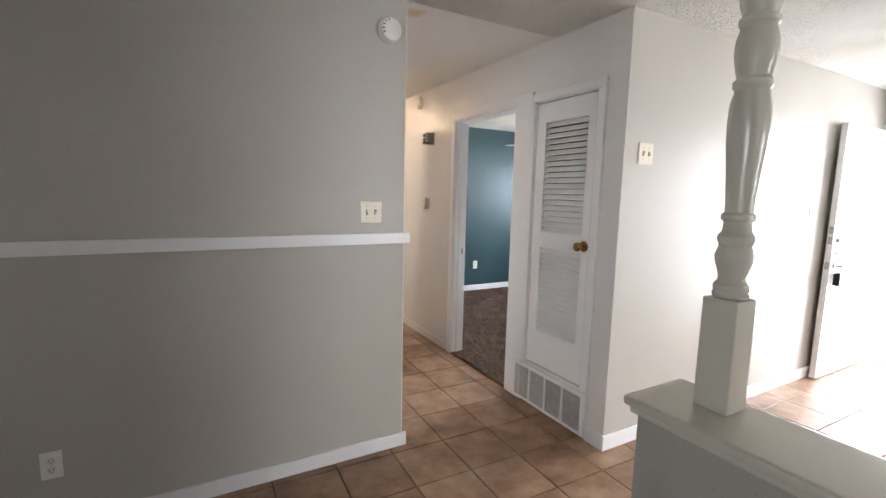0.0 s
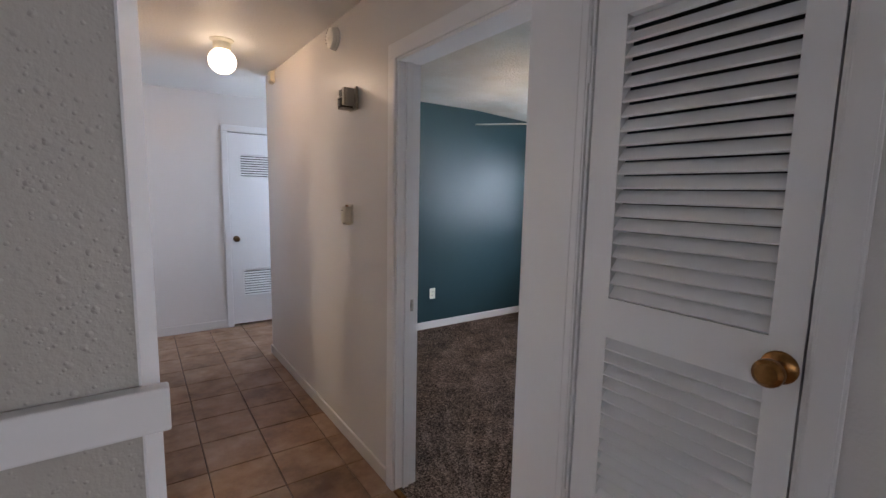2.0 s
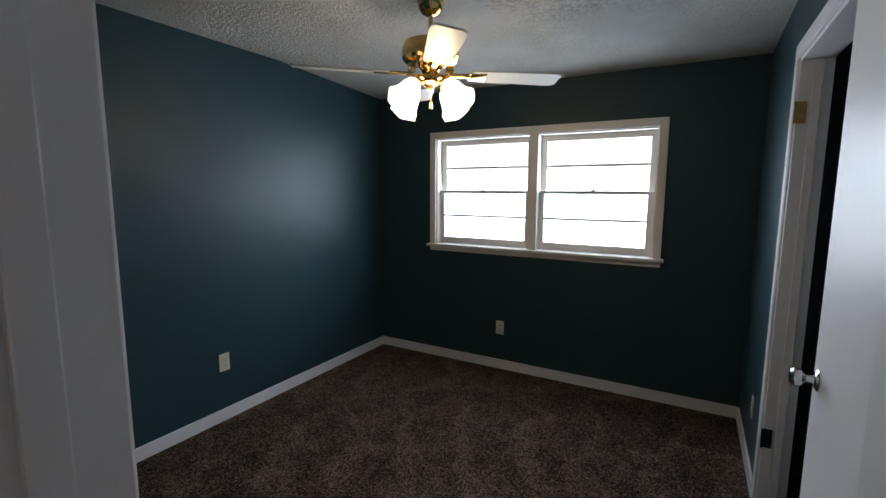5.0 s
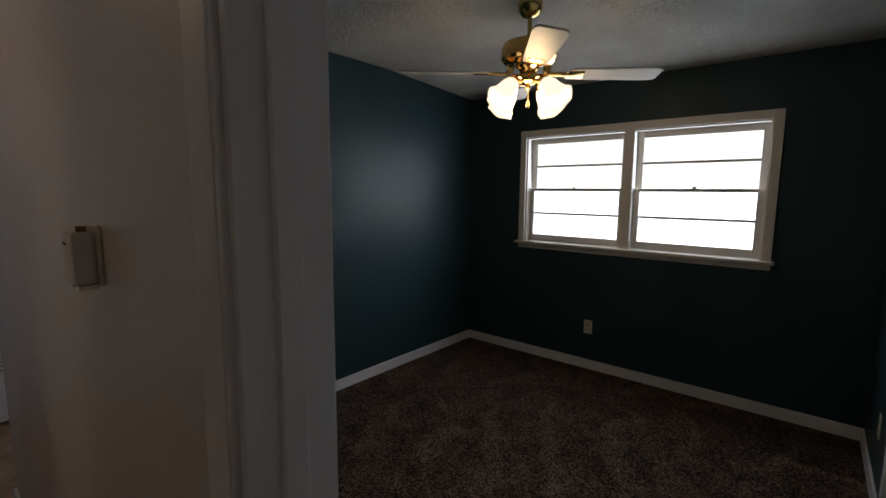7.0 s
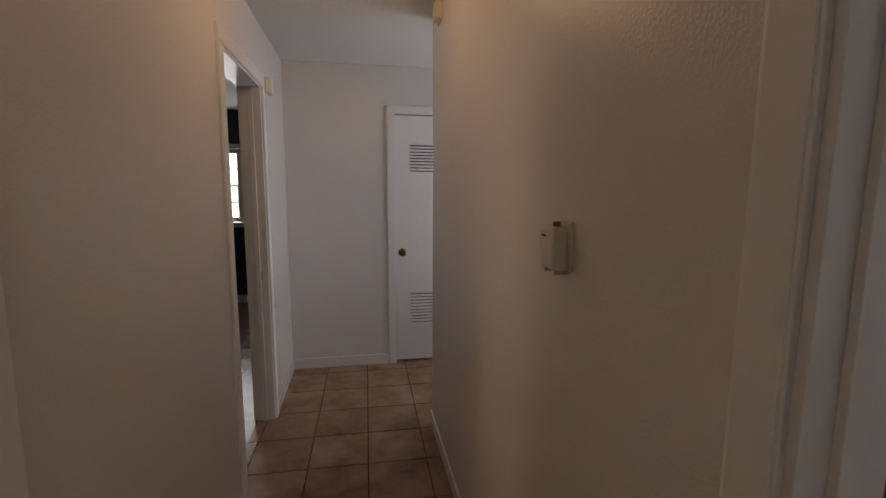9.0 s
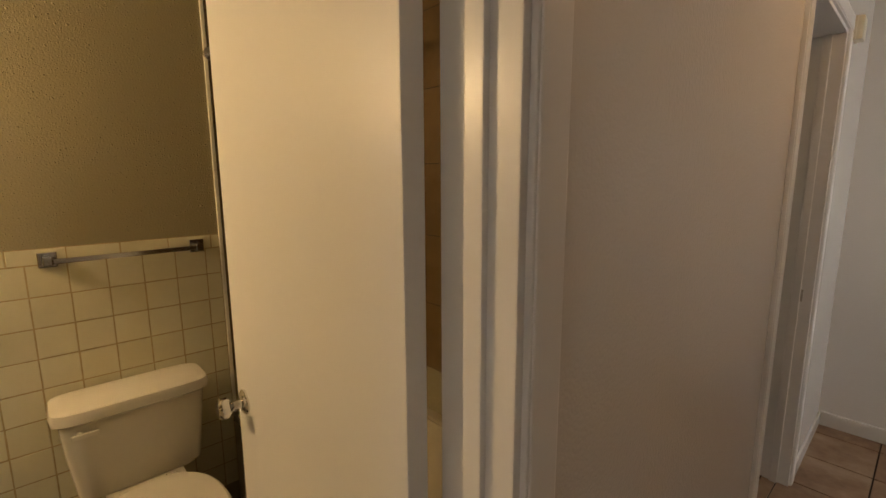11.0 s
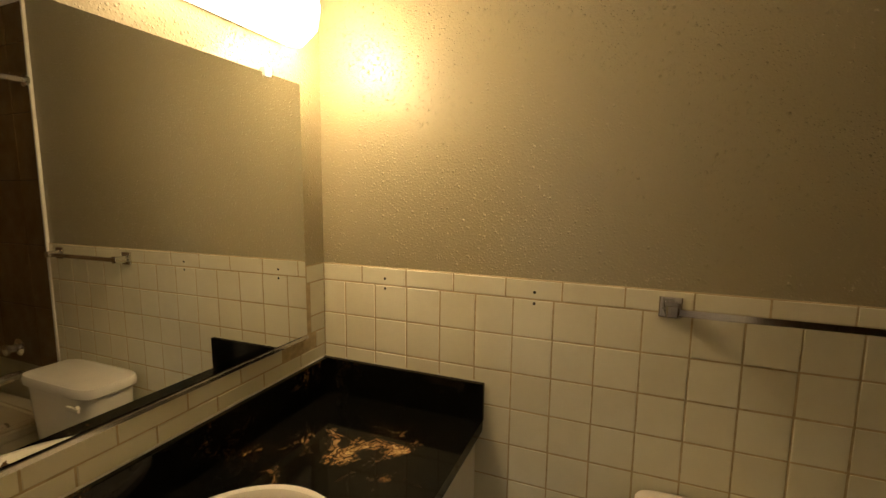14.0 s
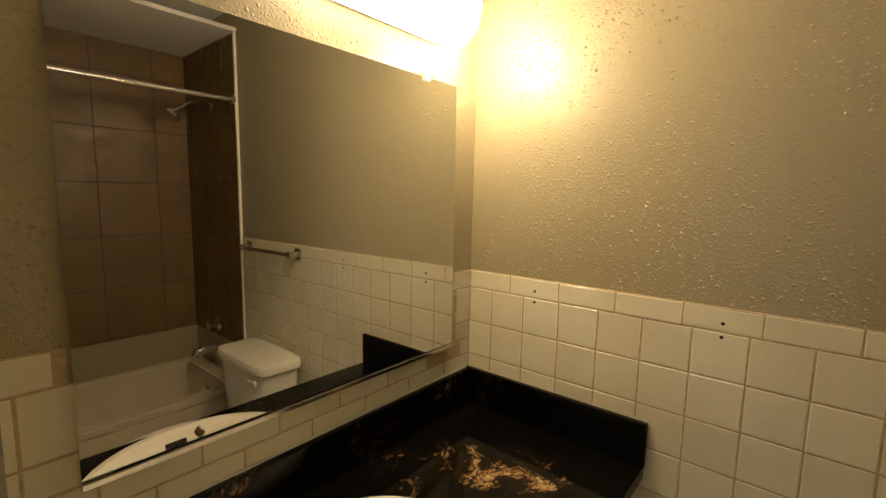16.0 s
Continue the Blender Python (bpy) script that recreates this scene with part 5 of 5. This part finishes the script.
def tiled(name, frame_m, u0, u1, rows, joints, mat, grout, label, gap=0.0028, t=0.007, ch=0.0021, grout_t=0.0057, cut=None):
    """Tiles on an upright face: frame_m maps (u, v, out) to the world; rows are (v0, v1, offset, pitch)."""
    bm = bmesh.new()
    v0, v1 = min(r[0] for r in rows), max(r[1] for r in rows)
    for a, b, c, d in (cut or [(u0, u1, v0, v1)]):
        box(bm, a, b, c, d, 0.0003, grout_t)
    bm.transform(frame_m)
    wallob = structure(name, bm, grout, label, "wall tiles")
    rnd = random.Random(name)
    for a, b, off, pitch in rows:
        k = math.floor((u0 - off) / pitch)
        while off + k * pitch < u1 - 1e-6:
            l, h = max(u0, off + k * pitch), min(u1, off + (k + 1) * pitch)
            k += 1
            if h - l < 0.012:
                continue
            if cut and not any(l > c[0] - 0.06 and h < c[1] + 0.06 and a > c[2] - 0.03 and b < c[3] + 0.03 for c in cut):
                continue
            m = frame_m @ Matrix.Translation(((l + h) / 2, (a + b) / 2, rnd.uniform(-0.0004, 0.0004))) @ Euler((rnd.gauss(0, 0.004), rnd.gauss(0, 0.004), rnd.gauss(0, 0.002))).to_matrix().to_4x4()
            lay(wallob, m, h - l - gap, b - a - gap, t, ch, mat)
    return wallob


def face(ox, oy, ux, uy, nx, ny):
    """u along (ux, uy), v up, out along (nx, ny)."""
    return Matrix(((ux, 0, nx, ox), (uy, 0, ny, oy), (0, 1, 0, 0), (0, 0, 0, 1)))


P = 0.1083
body = [(1.176 - P * (k + 1), 1.176 - P * k, 3.074, 0.1095) for k in range(10)]
tiled("tiles_toilet_wall", face(-0.487, 0, 0, 1, 1, 0), 2.444, 4.006, [(1.176, 1.231, 3.051, 0.154)] + body, 0, WALLTILE, LIGHTGROUT, "cream ceramic wall tiles with tan grout")
rows = [(1.176, 1.231, 0.07, 0.154), (1.0677, 1.176, 0.03, 0.1095), (1.0125, 1.0675, 0.03, 0.1095), (0.960, 1.012, 0.03, 0.154), (0.9055, 0.960, 0.105, 0.154)]
tiled("tiles_mirror_wall", face(0, 2.4405, 1, 0, 0, 1), -0.480, 0.643, rows, 0, WALLTILE, LIGHTGROUT, "cream ceramic tiles round the mirror",
      cut=[(-0.480, -0.372, 0.9055, 1.231), (0.517, 0.643, 0.9055, 1.231), (-0.371, 0.516, 0.9055, 1.012)], t=0.005, grout_t=0.0035)
body2 = [(1.176 - P * (k + 1), 1.176 - P * k, 0.66, 0.1095) for k in range(10)]
tiled("tiles_stub_wall", face(0, 3.145, 1, 0, 0, 1), 0.647, 1.097, [(1.176, 1.231, 0.70, 0.154)] + body2, 0, WALLTILE, LIGHTGROUT, "cream ceramic tiles on the stub wall")
body3 = [(1.176 - P * (k + 1), 1.176 - P * k, 3.158, 0.1095) for k in range(10)]
tiled("tiles_stub_end", face(0.645, 0, 0, 1, -1, 0), 2.985, 3.143, [(1.176, 1.231, 3.05, 0.154)] + body3, 0, WALLTILE, LIGHTGROUT, "cream ceramic tiles on the stub end")
S = 0.298
srows = [(0.92 + S * (k - 2) if k else 0.425, 0.92 + S * (k - 1), -0.305, 0.292) for k in range(1, 7)]
srows = [(max(0.43, a), min(2.278, b), o, p) for a, b, o, p in srows if b > 0.44]
tiled("tiles_tub_back", face(0, 4.68, 1, 0, 0, -1), -0.480, 1.10, srows, 0, SHOWERTILE, GROUT, "brown tiles on the wall behind the tub", 0.004, 0.009, 0.0012, 0.007)
srows2 = [(a, b, 4.02 - S * 0.5, S) for a, b, o, p in srows]
tiled("tiles_tub_faucet", face(-0.487, 0, 0, 1, 1, 0), 4.022, 4.672, srows2, 0, SHOWERTILE, GROUT, "brown tiles on the shower head wall", 0.004, 0.009, 0.0012, 0.007)
tiled("tiles_tub_foot", face(1.105, 0, 0, 1, -1, 0), 3.90, 4.672, srows2, 0, SHOWERTILE, GROUT, "brown tiles on the tub foot wall", 0.004, 0.009, 0.0012, 0.007)
trim("tub_edge_trim", [(-0.487, -0.474, 4.007, 4.021, 0.43, 2.28)], CAULK, "white edge strip beside the tub tiles", 0.003)
holes = thing("screw_holes", (-0.48, 2.9, 1.2), "four old screw holes in the wall tiles", "screw holes")
for y in (2.672, 3.132):
    for z in (1.165, 1.196):
        bm = bmesh.new()
        cyl(bm, (-0.481, y, z), (-0.4792, y, z), 0.0042, 10)
        part("hole", bm, BLACKIRON, holes)

# clay floor tiles
PITCH, SKEW = 0.313, radians(0.8)
floor = tagged(new("floor_tiles"), "square clay-coloured ceramic floor tiles with dark grout", "floor", "", "structure")
far_tiles = bmesh.new()
count = 0
rnd = random.Random(4)
for i in range(-11, 18):
    for j in range(-14, 22):
        u, v = 0.1546 + (i + 0.5) * PITCH, 0.069 + (j + 0.5) * PITCH
        cx, cy = u * math.cos(SKEW) + v * math.sin(SKEW), v * math.cos(SKEW) - u * math.sin(SKEW)
        hall = 1.0 < cx < 2.4 and 2.3 < cy < 6.8 or 2.4 <= cx < 3.7 and 5.6 < cy < 6.8
        near = hall or (-0.7 < cx < 5.5 and -0.1 < cy < 2.5)
        rest = -3.2 < cx < 5.55 and -4.1 < cy < 2.5
        if not (near or rest) or (cx > 2.36 and 1.9 < cy < 5.6):
            continue
        if near and count < 290:
            count += 1
            lay(floor, pose(cx, cy, -0.012 + rnd.uniform(-0.0004, 0.0004), rnd.gauss(0, 0.05), rnd.gauss(0, 0.05), rnd.gauss(-0.8, 0.12)), PITCH - 0.0065, PITCH - 0.0065, 0.012, 0.0018, FLOORTILE)
        else:
            g = PITCH / 2 - 0.003
            box(far_tiles, cx - g, cx + g, cy - g, cy + g, -0.012, 0.0)
rest_ob = obj("tile_field", far_tiles, FLOORTILE)
rest_ob.parent = floor
tagged(rest_ob, "more clay floor tiles", "", "", "stuff")
